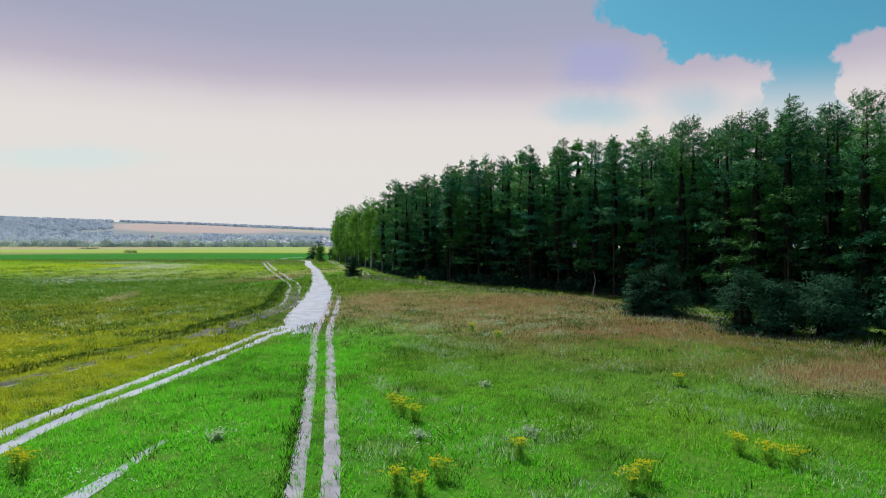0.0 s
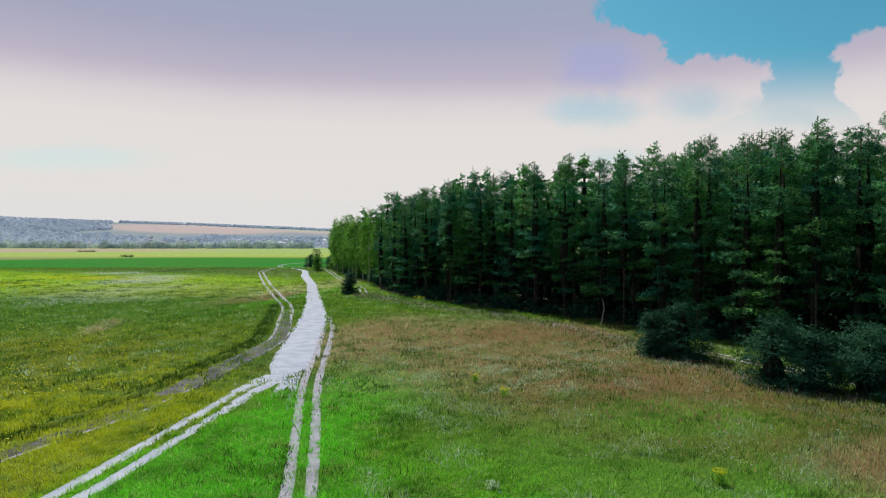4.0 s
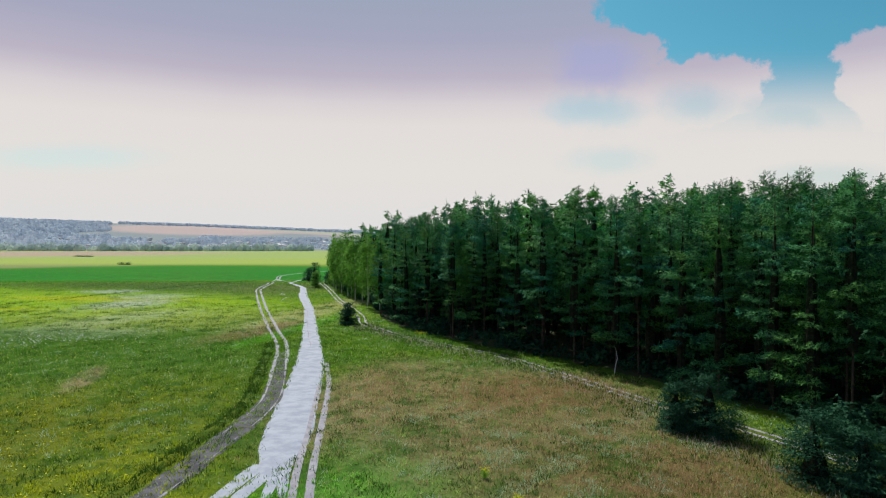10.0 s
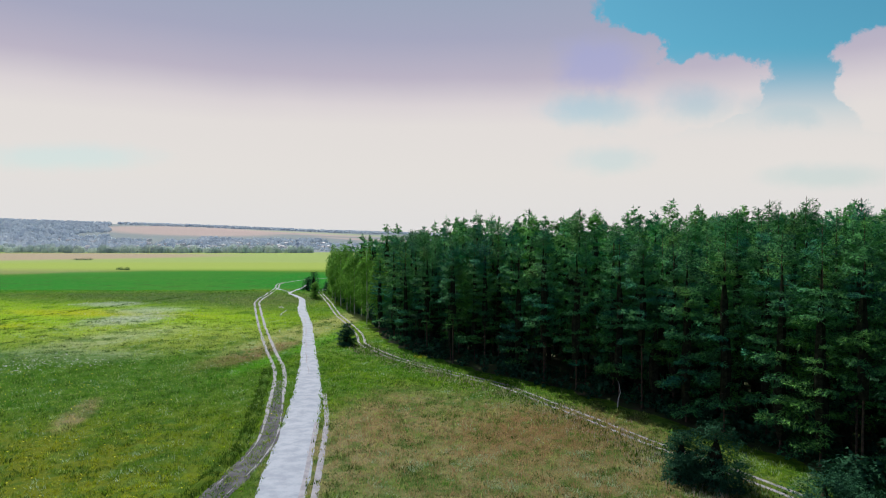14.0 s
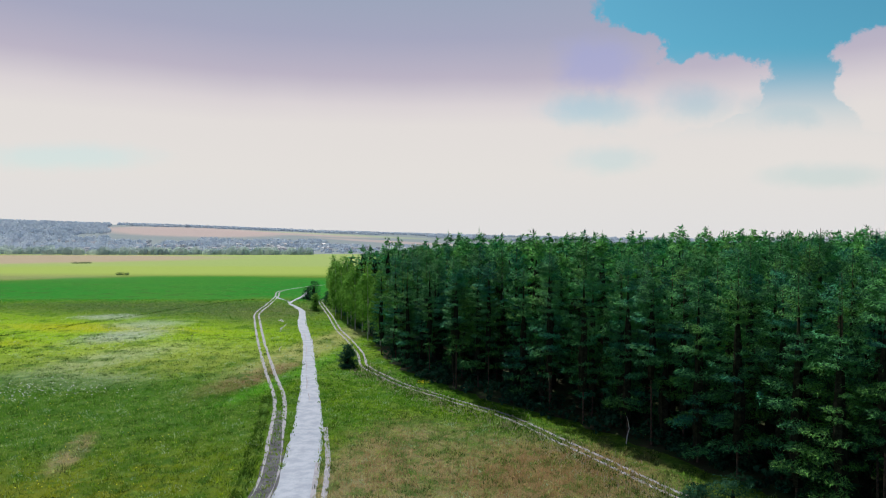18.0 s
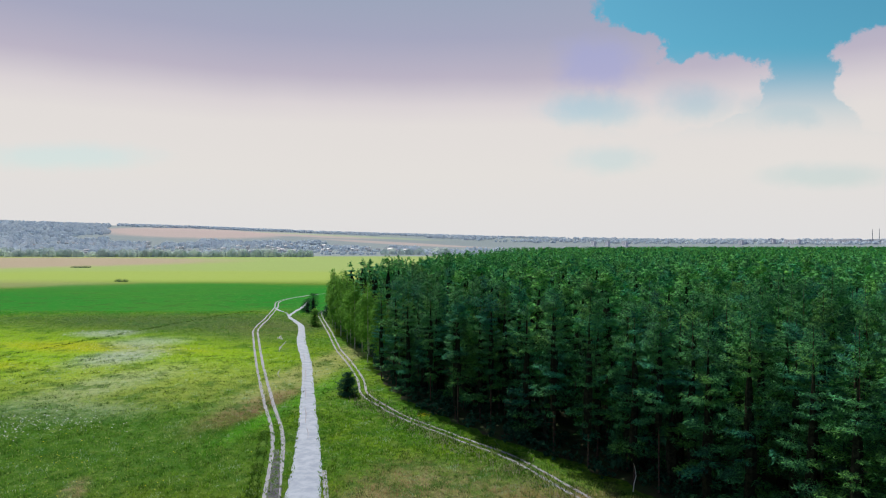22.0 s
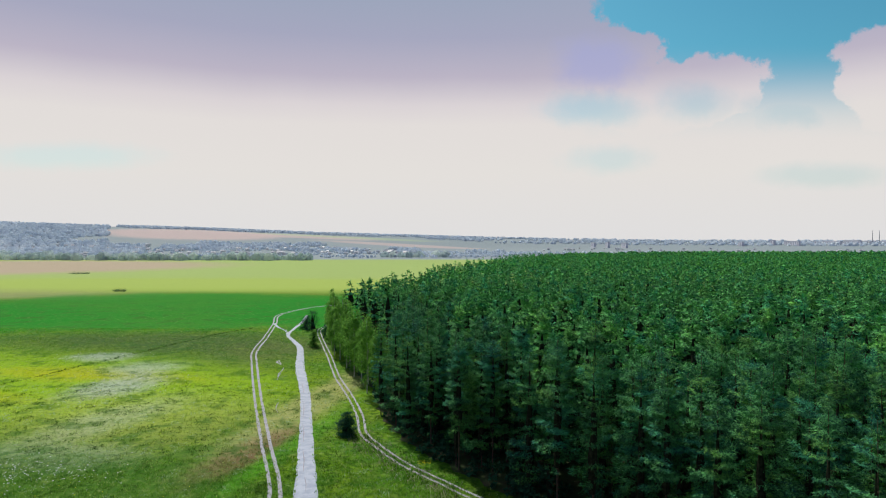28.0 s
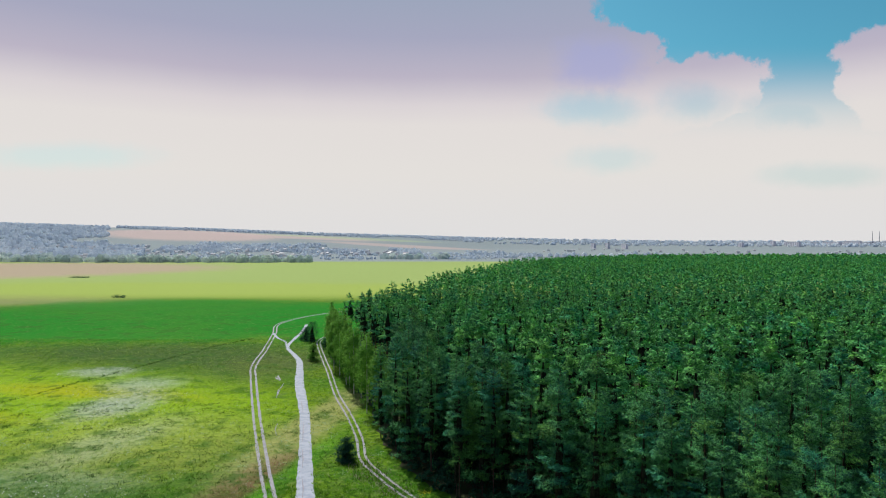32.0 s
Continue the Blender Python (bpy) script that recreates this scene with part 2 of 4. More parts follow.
def foliage(name, dark, light, scale=0.16, translucent=0.25, spread=0.35, hues=None):
    """Leaves or needles: varied from tree to tree, from bough to bough and from tuft to tuft."""
    m, n, pos = material(name)
    each = n.add("ShaderNodeNewGeometry").outputs["Random Per Island"]
    t, f = n.noise(pos, scale, 2.0), n.noise(pos, 0.8, 3.0, 0.6)
    v = n.math("ADD", n.math("MULTIPLY", t, 1.1), n.math("MULTIPLY", f, 0.9))
    v = n.math("ADD", n.math("SUBTRACT", v, 0.5), n.math("MULTIPLY", n.math("SUBTRACT", each, 0.5), spread))
    col = n.mix(n.step(v, 0.26, 0.74), dark, light)
    if hues is not None:
        h = n.noise(n.add("ShaderNodeVectorMath", {"operation": "ADD"}, i0=pos, i1=(37.0, 91.0, 5.0)).outputs[0], 0.13, 1.0)
        for k, (lo, hi) in enumerate(((0.46, 0.36), (0.54, 0.64))):
            tint = n.mix(n.step(h, lo, hi), (1.0, 1.0, 1.0), hues[k])
            col = n.mix(1.0, col, tint)
            col.node.blend_type = "MULTIPLY"
    finish(n, col, 0.8, translucent=translucent, spec=0.08)
    return m


pine_mat = foliage("pine_needles", (0.020, 0.090, 0.048), (0.120, 0.42, 0.125), translucent=0.05, spread=0.9, hues=((0.60, 0.92, 1.45), (1.35, 1.06, 0.70)))
# Lighter copy of pine_needles: sunlight on the tops put into the colour.
sunlit_pine_mat = foliage("sunlit_pine_needles", (0.036, 0.15, 0.056), (0.180, 0.58, 0.160), translucent=0.08, spread=0.8, hues=((0.60, 0.94, 1.35), (1.2, 1.04, 0.75)))
birch_mat = foliage("birch_leaves", (0.085, 0.25, 0.035), (0.24, 0.49, 0.085), 0.3, 0.4)
# Darkened: the shade these bushes stand in is put into the colour.
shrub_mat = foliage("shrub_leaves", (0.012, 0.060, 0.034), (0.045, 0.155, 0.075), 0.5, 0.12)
# Paled and blued for distance: haze is painted into both leaf colours.
hazed_wood_mat = foliage("hazed_woods", (0.70, 0.77, 0.85), (0.86, 0.91, 0.95), 0.02, 0.55, 0.4)
hazed_willow_mat = foliage("hazed_willow_leaves", (0.60, 0.69, 0.69), (0.84, 0.90, 0.86), 0.06, 0.62, 0.3)
bark_mat, n, pos = material("pine_bark")
b = n.noise(pos, 3.0, 4.0, 0.7)
finish(n, n.mix(n.step(b, 0.4, 0.6), (0.06, 0.045, 0.035), (0.17, 0.11, 0.075)), 0.9, b, 0.8, 0.05)
# Near-black core of the crowns: shade between the boughs put into its colour.
twig_shade_mat, n, pos = material("inner_twig_shade")
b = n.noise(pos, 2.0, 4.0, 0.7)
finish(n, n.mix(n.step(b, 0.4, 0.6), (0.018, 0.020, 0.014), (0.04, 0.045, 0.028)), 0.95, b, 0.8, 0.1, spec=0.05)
birch_bark, n, pos = material("birch_bark")
b = n.noise(pos, 4.0, 4.0, 0.7)
finish(n, n.mix(n.step(b, 0.55, 0.62), (0.65, 0.63, 0.58), (0.08, 0.07, 0.06)), 0.7, b, 0.3)


# ------------------------------------------------------------------ mesh helpers
def mesh_np(name, v, f, mat, smooth=False, inner=None):
    """A mesh from arrays of corners and of triangles or quads; inner: a second material and which faces bear it."""
    v, f = np.asarray(v, np.float32), np.asarray(f, np.int32)
    me = bpy.data.meshes.new(name)
    k = f.shape[1]
    me.vertices.add(len(v)), me.loops.add(f.size), me.polygons.add(len(f))
    me.vertices.foreach_set("co", v.ravel())
    me.loops.foreach_set("vertex_index", f.ravel())
    me.polygons.foreach_set("loop_start", np.arange(0, f.size, k, dtype=np.int32))
    me.polygons.foreach_set("use_smooth", np.full(len(f), smooth))
    me.materials.append(mat)
    if inner is not None:
        me.materials.append(inner[0])
        me.polygons.foreach_set("material_index", np.asarray(inner[1], np.int32))
    me.update(calc_edges=True)
    return me


def child(name, me, parent, label=""):
    ob = new(name, me)
    ob.parent = parent
    return tagged(ob, label) if label else ob


def smooth01(a, lo, hi):
    t = np.clip((np.asarray(a, float) - lo) / (hi - lo), 0, 1)
    return t * t * (3 - 2 * t)


def height(x, y):
    """The lie of the land: a flat meadow, a slight dip to the valley, hills far off, higher to the left."""
    x, y = np.asarray(x, float), np.asarray(y, float)
    d = np.hypot(x, y)
    az = np.degrees(np.arctan2(x, np.maximum(y, 1)))
    ridge = np.interp(az, [-40, -30, -22, -10, 6, 20, 40], [142, 124, 112, 78, 46, 30, 28])
    z = -2.5 * smooth01(y, 300, 420) - 5.5 * smooth01(y, 700, 1600)
    start = np.interp(az, [-12, 6], [1750, 3350])
    return z + (ridge + 8.0) * smooth01((d - start) / (4450 - start), 0, 1) ** 1.25 * (y > 0) + 0.12 * np.sin(x * 0.21 + 1.3) * np.sin(y * 0.17) * (d < 400)


# ------------------------------------------------------------------ ground
def ground_sheet():
    xs = np.unique(np.concatenate([np.linspace(-4800, -400, 60), np.linspace(-400, -120, 40), np.linspace(-120, 120, 81),
                                   np.linspace(120, 400, 30), np.linspace(400, 4800, 50)]))
    ys = np.unique(np.concatenate([np.linspace(-1500, -30, 16), np.linspace(-30, 260, 120), np.linspace(260, 700, 70), np.linspace(700, 4900, 110)]))
    gx, gy = np.meshgrid(xs, ys)
    v = np.stack([gx, gy, height(gx, gy)], -1).reshape(-1, 3)
    w = len(xs)
    i = (np.arange(len(ys) - 1)[:, None] * w + np.arange(w - 1)[None]).ravel()
    f = np.stack([i, i + 1, i + w + 1, i + w], 1)
    return tagged(new("ground", mesh_np("ground", v, f, ground_mat, True)), "grassy meadow with dry, yellow and green patches", "ground", kind="structure")


ground_sheet()


# ------------------------------------------------------------------ tracks
def spline(pts, step=0.8):
    p = np.array(pts, float)
    p = np.vstack([2 * p[0] - p[1], p, 2 * p[-1] - p[-2]])
    out = []
    for i in range(1, len(p) - 2):
        k = max(2, int(np.linalg.norm(p[i + 1, :2] - p[i, :2]) / step))
        t = np.linspace(0, 1, k, endpoint=False)[:, None]
        a, b, c, d = p[i - 1], p[i], p[i + 1], p[i + 2]
        out.append(0.5 * (2 * b + (c - a) * t + (2 * a - 5 * b + 4 * c - d) * t ** 2 + (3 * b - a - 3 * c + d) * t ** 3))
    return np.vstack(out + [p[-2:-1]])


def ribbon(pts, mat, name, offset=0.0, rag=0.25, lift=0.035, seed=1):
    """A strip of bare ground along x, y, width rows, with ragged edges."""
    s = spline(pts, 0.5)
    rng = np.random.default_rng(seed)
    d = np.gradient(s[:, :2], axis=0)
    d /= np.linalg.norm(d, axis=1)[:, None] + 1e-9
    nrm = np.stack([-d[:, 1], d[:, 0]], 1)
    e = rng.normal(0, 1, (len(s), 2))
    for _ in range(6):
        e[1:-1] = (e[:-2] + e[1:-1] + e[2:]) / 3
    half = s[:, 2:3] / 2
    cols = []
    for j, u in enumerate((-1, -0.5, 0, 0.5, 1)):
        side = u * half + (offset + (rag * half * 1.6 * e[:, :1] if j == 0 else rag * half * 1.6 * e[:, 1:] if j == 4 else 0))
        xy = s[:, :2] + nrm * side
        cols.append(np.column_stack([xy, height(xy[:, 0], xy[:, 1]) + (lift if 0 < j < 4 else 0.01)]))
    v = np.stack(cols, 1).reshape(-1, 3)
    i = (np.arange(len(s) - 1)[:, None] * 5 + np.arange(4)[None]).ravel()
    return mesh_np(name, v, np.stack([i, i + 1, i + 6, i + 5], 1), mat, True)


LOOP = [(-36, -20), (-35, 10), (-33, 32), (-29.5, 48), (-26.6, 60), (-24.6, 80), (-24.2, 98), (-28.2, 119), (-34, 144), (-43.3, 171), (-58, 215), (-73.5, 264),
        (-81, 290), (-88, 332), (-100.5, 396), (-108.5, 433), (-105, 462), (-93, 490), (-70, 520), (-40, 545)]
ROAD = [(-17.0, 71, 0.8), (-17.3, 76, 3.4), (-17.9, 82, 5.4), (-20, 97, 5.4), (-24.3, 125, 5.0), (-32.5, 165, 3.6), (-43, 213, 3.0), (-54.5, 257, 3.4), (-64.3, 300, 2.6),
        (-78.5, 338, 1.8), (-83, 372, 1.8), (-85, 396, 1.9), (-90, 436, 1.9)]
BRANCH = [(-17.5, 74), (-18.8, 66), (-19.3, 60), (-20.2, 52), (-21, 44), (-22, 37), (-22.2, 30), (-21.5, 15), (-19, -20)]
STRAIGHT = [(0.5, -25), (-2.6, 8), (-5.3, 25.5), (-7.1, 36), (-9.9, 51.5), (-13.3, 70), (-16, 90), (-18.5, 108)]
WOODPATH = [(70, 14), (57, 40), (44, 66), (35, 84), (27, 99), (21.5, 110), (11.7, 129.5), (0.7, 143.5), (-8, 154), (-16, 167), (-21, 177.5), (-23.8, 192), (-29.3, 213), (-38, 241),
            (-47, 277), (-57, 315), (-67, 358), (-68, 385)]


def wide(pts, w):
    return [(x, y, w) for x, y in pts]


road = tagged(new("road"), "pale wet clay farm road through the meadow", "road", kind="structure")
child("road_surface", ribbon(ROAD, mud_mat, "road_surface", rag=0.07), road)
FORK = [(x, y, 1.0 + 0.75 * max(0, (y - 52) / 22)) for x, y in BRANCH]
child("left_rut", ribbon(FORK, mud_mat, "rut", 0.85, 0.1, seed=2), road)
child("right_rut", ribbon(FORK, mud_mat, "rut", -0.85, 0.08, seed=3), road)
child("wet_rut", ribbon([(-12.9, 60, 0.3), (-13.9, 66, 0.7), (-15.1, 72, 1.1), (-16.4, 79, 1.8), (-17.4, 86, 2.0)], mud_mat, "wet_rut", 0.35, 0.2, lift=0.045, seed=14), road)
child("puddle_streak", ribbon([(-16.6, 80, 1.6), (-16.2, 74, 1.4), (-15.8, 68, 1.0), (-15.6, 65, 0.4)], mud_mat, "streak", seed=4), road)
child("spur", ribbon([(-79, 340, 1.6), (-86, 362, 1.4), (-93, 375, 1.4), (-101, 396, 1.5)], mud_mat, "spur", lift=0.03, seed=5), road)
cart_track = tagged(new("cart_track"), "straight two-rut dirt track in lush grass", "dirt track", kind="structure")
child("left_rut", ribbon(wide(STRAIGHT, 0.75), dirt_mat, "rut", 0.72, 0.07, lift=0.03, seed=6), cart_track)
child("right_rut", ribbon(wide(STRAIGHT + [(-22, 125)], 0.8), dirt_mat, "rut", -0.72, 0.07, lift=0.03, seed=7), cart_track)
child("bare_streak", ribbon([(-15.2, 20, 1.0), (-14.2, 25, 0.9), (-13.9, 31.5, 0.4)], mud_mat, "streak", seed=12), cart_track)
loop_track = tagged(new("loop_track"), "two-rut dirt track curving through the meadow", "dirt track", kind="structure")
child("worn_mud", ribbon([(-33.6, 30, 0.5), (-30, 46, 1.6), (-26.8, 60, 2.8), (-24.6, 80, 3.1), (-24.2, 98, 3.0), (-28.0, 119, 2.4), (-32, 136, 0.8)], damp_mat, "worn_mud", 0.0, 0.12, lift=0.05, seed=15), loop_track, "dark damp mud between the ruts")
WORN = [(x, y, 0.12 + 0.62 * float(smooth01(y, 45, 105))) for x, y in LOOP]
child("left_rut", ribbon(WORN, dirt_mat, "rut", 0.95, 0.1, seed=8), loop_track)
child("right_rut", ribbon([(x, y, 0.25 + 0.75 * w) for x, y, w in WORN], dirt_mat, "rut", -0.95, 0.1, seed=9), loop_track)
wood_path = tagged(new("forest_path"), "two-rut dirt path along the forest edge", "dirt path", kind="structure")
child("left_rut", ribbon(wide(WOODPATH, 0.62), dirt_mat, "rut", 0.8, 0.12, seed=10), wood_path)
child("right_rut", ribbon(wide(WOODPATH, 0.62), dirt_mat, "rut", -0.8, 0.12, seed=11), wood_path)


# ------------------------------------------------------------------ trees
def tube(rings, sides=7):
    """Corners and triangles of a tapered tube through rings of (x, y, z, radius)."""
    r = np.array(rings, float)
    a = np.arange(sides) * 2 * np.pi / sides
    v = np.stack([r[:, 0:1] + r[:, 3:] * np.cos(a), r[:, 1:2] + r[:, 3:] * np.sin(a), np.repeat(r[:, 2:3], sides, 1)], -1).reshape(-1, 3)
    f = []
    for i in range(len(r) - 1):
        for j in range(sides):
            p, q = i * sides + j, i * sides + (j + 1) % sides
            f += [(p, q, q + sides), (p, q + sides, p + sides)]
    return v, np.array(f)


def tufts(centres, out, rng, blades, size, wide_=0.3, lift=0.5, face=None, rough=0.45):
    """Bunches of needle-like blades at centres, leaning the way of out and up; face: which way their broad sides turn."""
    n = len(centres)
    c = np.repeat(centres, blades, 0)
    d = np.repeat(out, blades, 0) * 0.55 + rng.normal(0, 0.5, (n * blades, 3))
    d[:, 2] += lift
    q = rng.normal(0, 1, d.shape) if face is None else np.repeat(face, blades, 0) + rng.normal(0, rough, d.shape)
    q /= np.linalg.norm(q, axis=1)[:, None] + 1e-9
    d -= q * (d * q).sum(1)[:, None]
    d /= np.linalg.norm(d, axis=1)[:, None] + 1e-9
    s = np.cross(d, q)
    ln = np.repeat(np.broadcast_to(size, n), blades)[:, None] * rng.uniform(0.6, 1.3, (len(c), 1))
    c = c + rng.normal(0, 0.16, c.shape) * ln
    w = np.repeat(np.broadcast_to(wide_, n), blades)[:, None]
    v = np.stack([c - s * ln * w, c + s * ln * w, c + d * ln], 1).reshape(-1, 3)
    return v, np.arange(len(v)).reshape(-1, 3)


PROFILE = ([0, 0.10, 0.28, 0.50, 0.75, 0.90, 1.0], [0.70, 0.95, 1.0, 0.92, 0.74, 0.52, 0.24])


CONE = ([0, 0.08, 0.25, 0.50, 0.75, 0.90, 1.0], [0.80, 1.0, 0.98, 0.82, 0.58, 0.38, 0.20])


CORE_FACES = 72      # triangles of the dark core of twig and shade, last in each pine crown
BUSH = ([0, 0.10, 0.30, 0.55, 0.80, 0.92, 1.0], [0.85, 1.0, 1.0, 0.86, 0.60, 0.40, 0.18])


def pine_crown(seed, h=30.0, low=0.3, radius=3.0, boughs=60, tufts_=1800, blades=2, size=0.45, slim=0.13, spray=0.34, profile=PROFILE, core=0.34):
    """Boughs in loose whorls round the stem, each a flat drooping spray of needle bunches, round a solid core coloured
    for inner twig and shade.
    """
    rng = np.random.default_rng(seed)
    whorls = max(5, boughs // 5)
    u = np.clip((np.floor(rng.uniform(0, 1, boughs) ** 0.8 * whorls) + rng.uniform(0.0, 0.36, boughs)) / whorls, 0, 0.985)
    crest = min(12, boughs // 4)
    u[:crest] = np.linspace(0.80, 0.985, crest)
    prof = np.interp(u, *profile)
    lop = 1.0 + 0.22 * np.sin(np.arange(boughs) * 2.399 + rng.uniform(0, 6.28))
    L = np.maximum(radius * prof * lop * rng.uniform(0.6, 1.15, boughs), 0.25)
    az = np.arange(boughs) * 2.399 + rng.normal(0, 0.4, boughs)
    slope = np.interp(u, [0, 0.4, 0.8, 1], [-0.25, 0.0, 0.35, 0.9]) + rng.normal(0, 0.10, boughs)
    k = rng.choice(boughs, tufts_, p=(L ** 1.3) / (L ** 1.3).sum())
    f = 1.0 - 0.75 * rng.uniform(0, 1, tufts_) ** 1.35
    side = rng.uniform(-1, 1, tufts_)
    half = spray * np.sin(np.clip((f - 0.18) / 0.86, 0, 1) * 2.75) + 0.05
    Lk = L[k]
    along, across_ = Lk * f, Lk * half * side
    o = np.stack([np.cos(az[k]), np.sin(az[k]), np.zeros(tufts_)], -1)
    t = np.stack([-np.sin(az[k]), np.cos(az[k]), np.zeros(tufts_)], -1)
    e = o * along[:, None] + t * across_[:, None]
    e[:, 2] = h * (low + (0.975 - low) * u[k]) + slope[k] * along + 0.10 * Lk * f ** 3 - 0.18 * np.abs(across_) + rng.normal(0, 0.05, tufts_) * Lk
    out = o * 0.8 + t * side[:, None] * 0.8
    face = o * 0.55 + rng.normal(0, 0.2, (tufts_, 3)) + (0, 0, 0.9)
    ln = size * (0.55 + 0.45 * np.clip(Lk / radius, 0, 1))
    n = 9
    tip = np.column_stack([rng.normal(0, 0.07, (n, 2)), h * np.linspace(0.93, 0.985, n)])
    e, out = np.vstack([e, tip]), np.vstack([out, np.column_stack([rng.normal(0, 0.5, (n, 2)), np.ones(n)])])
    face = np.vstack([face, np.column_stack([rng.normal(0, 1, (n, 2)), np.full(n, 0.3)])])
    v, fc = tufts(e, out, rng, blades, np.concatenate([ln, np.full(n, size)]), np.concatenate([np.full(len(ln), slim), np.full(n, 0.14)]), 0.25, face, 0.30)
    if not core:
        return v, fc
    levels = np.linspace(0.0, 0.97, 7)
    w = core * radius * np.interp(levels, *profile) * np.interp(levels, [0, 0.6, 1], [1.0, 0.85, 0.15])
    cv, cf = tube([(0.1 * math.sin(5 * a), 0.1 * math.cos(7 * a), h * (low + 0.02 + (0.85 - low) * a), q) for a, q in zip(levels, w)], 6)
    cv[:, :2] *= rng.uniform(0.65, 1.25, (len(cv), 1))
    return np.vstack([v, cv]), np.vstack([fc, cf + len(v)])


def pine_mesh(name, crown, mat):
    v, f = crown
    return mesh_np(name, v, f, mat, False, (twig_shade_mat, np.arange(len(f)) >= len(f) - CORE_FACES))


def leaf_crown(seed, h, low, radius, clumps, leaves, size, turned=0.8):
    """A broadleaf crown: clumps of leaves round an uneven egg, with gaps."""
    rng = np.random.default_rng(seed)
    d = rng.normal(0, 1, (clumps, 3))
    d /= np.linalg.norm(d, axis=1)[:, None]
    d *= rng.uniform(0.55, 1.05, (clumps, 1))
    mid, half = h * (1 + low) / 2, h * (1 - low) / 2
    taper = np.interp(d[:, 2], [-1, -0.3, 0.3, 1], [0.75, 1, 0.85, 0.45])[:, None]
    c = np.column_stack([d[:, :2] * radius * taper, mid + d[:, 2] * half])
    p = np.repeat(c, leaves, 0) + rng.normal(0, 1, (clumps * leaves, 3)) * radius * np.array([0.16, 0.16, 0.2])
    nrm = rng.normal(0, 0.6, p.shape) + np.repeat(d, leaves, 0) * turned + (0, 0, 0.6)
    a = np.cross(nrm, rng.normal(0, 1, p.shape))
    a /= np.linalg.norm(a, axis=1)[:, None]
    b = np.cross(a, nrm)
    b /= np.linalg.norm(b, axis=1)[:, None]
    s = size * rng.uniform(0.6, 1.3, (len(p), 1))
    v = np.stack([p - a * s * 0.6, p + a * s * 0.6, p + b * s * 1.1], 1).reshape(-1, 3)
    return v, np.arange(len(v)).reshape(-1, 3)


def pine_trunk(seed, h=30.0, low=0.3, limbs=14, r=0.16):
    rng = np.random.default_rng(seed)
    V, Fc = tube([(0, 0, -0.3, r * 1.35), (0.03, 0, 1.0, r), (0.1 * rng.normal(), 0.1, h * 0.4, r * 0.75), (0.08, 0.1 * rng.normal(), h * 0.75, r * 0.42), (0, 0, h, 0.03)])
    vs, fs, k = [V], [Fc], len(V)
    for i in range(limbs):
        z = h * (low * 0.7 + (0.97 - low * 0.7) * (i + rng.uniform()) / limbs)
        a, l = rng.uniform(0, 6.28), rng.uniform(1.2, 2.6) * (1.05 - (z / h) ** 3)
        e = np.array([math.cos(a) * l, math.sin(a) * l, z + rng.uniform(-0.3, 0.5)])
        s = np.array([-math.sin(a), math.cos(a), 0]) * 0.04
        q = np.array([[0, 0, z - 0.06], [0, 0, z + 0.06], e, s + (0, 0, z), -s + (0, 0, z)])
        vs.append(q)
        fs.append(np.array([[0, 1, 2], [3, 4, 2]]) + k)
        k += 5
    return np.vstack(vs), np.vstack(fs)


EDGE = [(120, -60), (92, 0), (75, 25), (60, 47), (49, 72), (40, 96), (31, 112), (20, 130), (10, 139.5), (-2.5, 157), (-12, 173), (-17, 187), (-21, 205), (-26, 230), (-35, 254),
        (-44, 287), (-49, 305), (-49, 330), (-43, 383), (-30, 436), (-13, 507), (42, 707), (146, 1020), (290, 1240), (500, 1420), (900, 1700)]
_ey, _ex = np.array([p[1] for p in EDGE], float), np.array([p[0] for p in EDGE], float)


def scatter(rng, y0, y1, gap, margin):
    """Jittered grid of places inside the forest, between y0 and y1."""
    ys = np.arange(y0, y1, gap)
    pts = []
    for y in ys:
        x0, x1 = np.interp(y, _ey, _ex), 0.76 * max(y, 0) + margin
        if x1 > x0:
            x = np.arange(x0 + gap * 0.2, x1, gap)
            pts.append(np.column_stack([x + rng.uniform(-0.42, 0.42, len(x)) * gap, y + rng.uniform(-0.42, 0.42, len(x)) * gap]))
    p = np.vstack(pts)
    return p[p[:, 0] > np.interp(p[:, 1], _ey, _ex)]


def plant_many(name, places, kinds, mat, rng, label, category, tall=(0.78, 1.05), cored=False):
    """Many trees far from the path, from a few shapes, as one object."""
    V, Fc, M, k = [], [], [], 0
    pick = rng.integers(0, len(kinds), len(places))
    for i, (v, f) in enumerate(kinds):
        p = places[pick == i]
        if not len(p):
            continue
        a, s = rng.uniform(0, 6.28, len(p)), rng.uniform(*tall, len(p))
        w = s * rng.uniform(0.9, 1.15, len(p))
        ca, sa = np.cos(a) * w, np.sin(a) * w
        X = v[None, :, 0] * ca[:, None] - v[None, :, 1] * sa[:, None] + p[:, :1]
        Y = v[None, :, 0] * sa[:, None] + v[None, :, 1] * ca[:, None] + p[:, 1:2]
        Z = v[None, :, 2] * s[:, None] + height(p[:, 0], p[:, 1])[:, None]
        V.append(np.stack([X, Y, Z], -1).reshape(-1, 3))
        Fc.append((f[None] + (np.arange(len(p)) * len(v))[:, None, None]).reshape(-1, 3) + k)
        M.append(np.tile(np.arange(len(f)) >= len(f) - (CORE_FACES if cored else 0), len(p)))
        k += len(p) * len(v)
    me = mesh_np(name, np.vstack(V), np.vstack(Fc), mat, False, (twig_shade_mat, np.concatenate(M)) if cored else None)
    return tagged(new(name, me), label, category, kind="stuff")


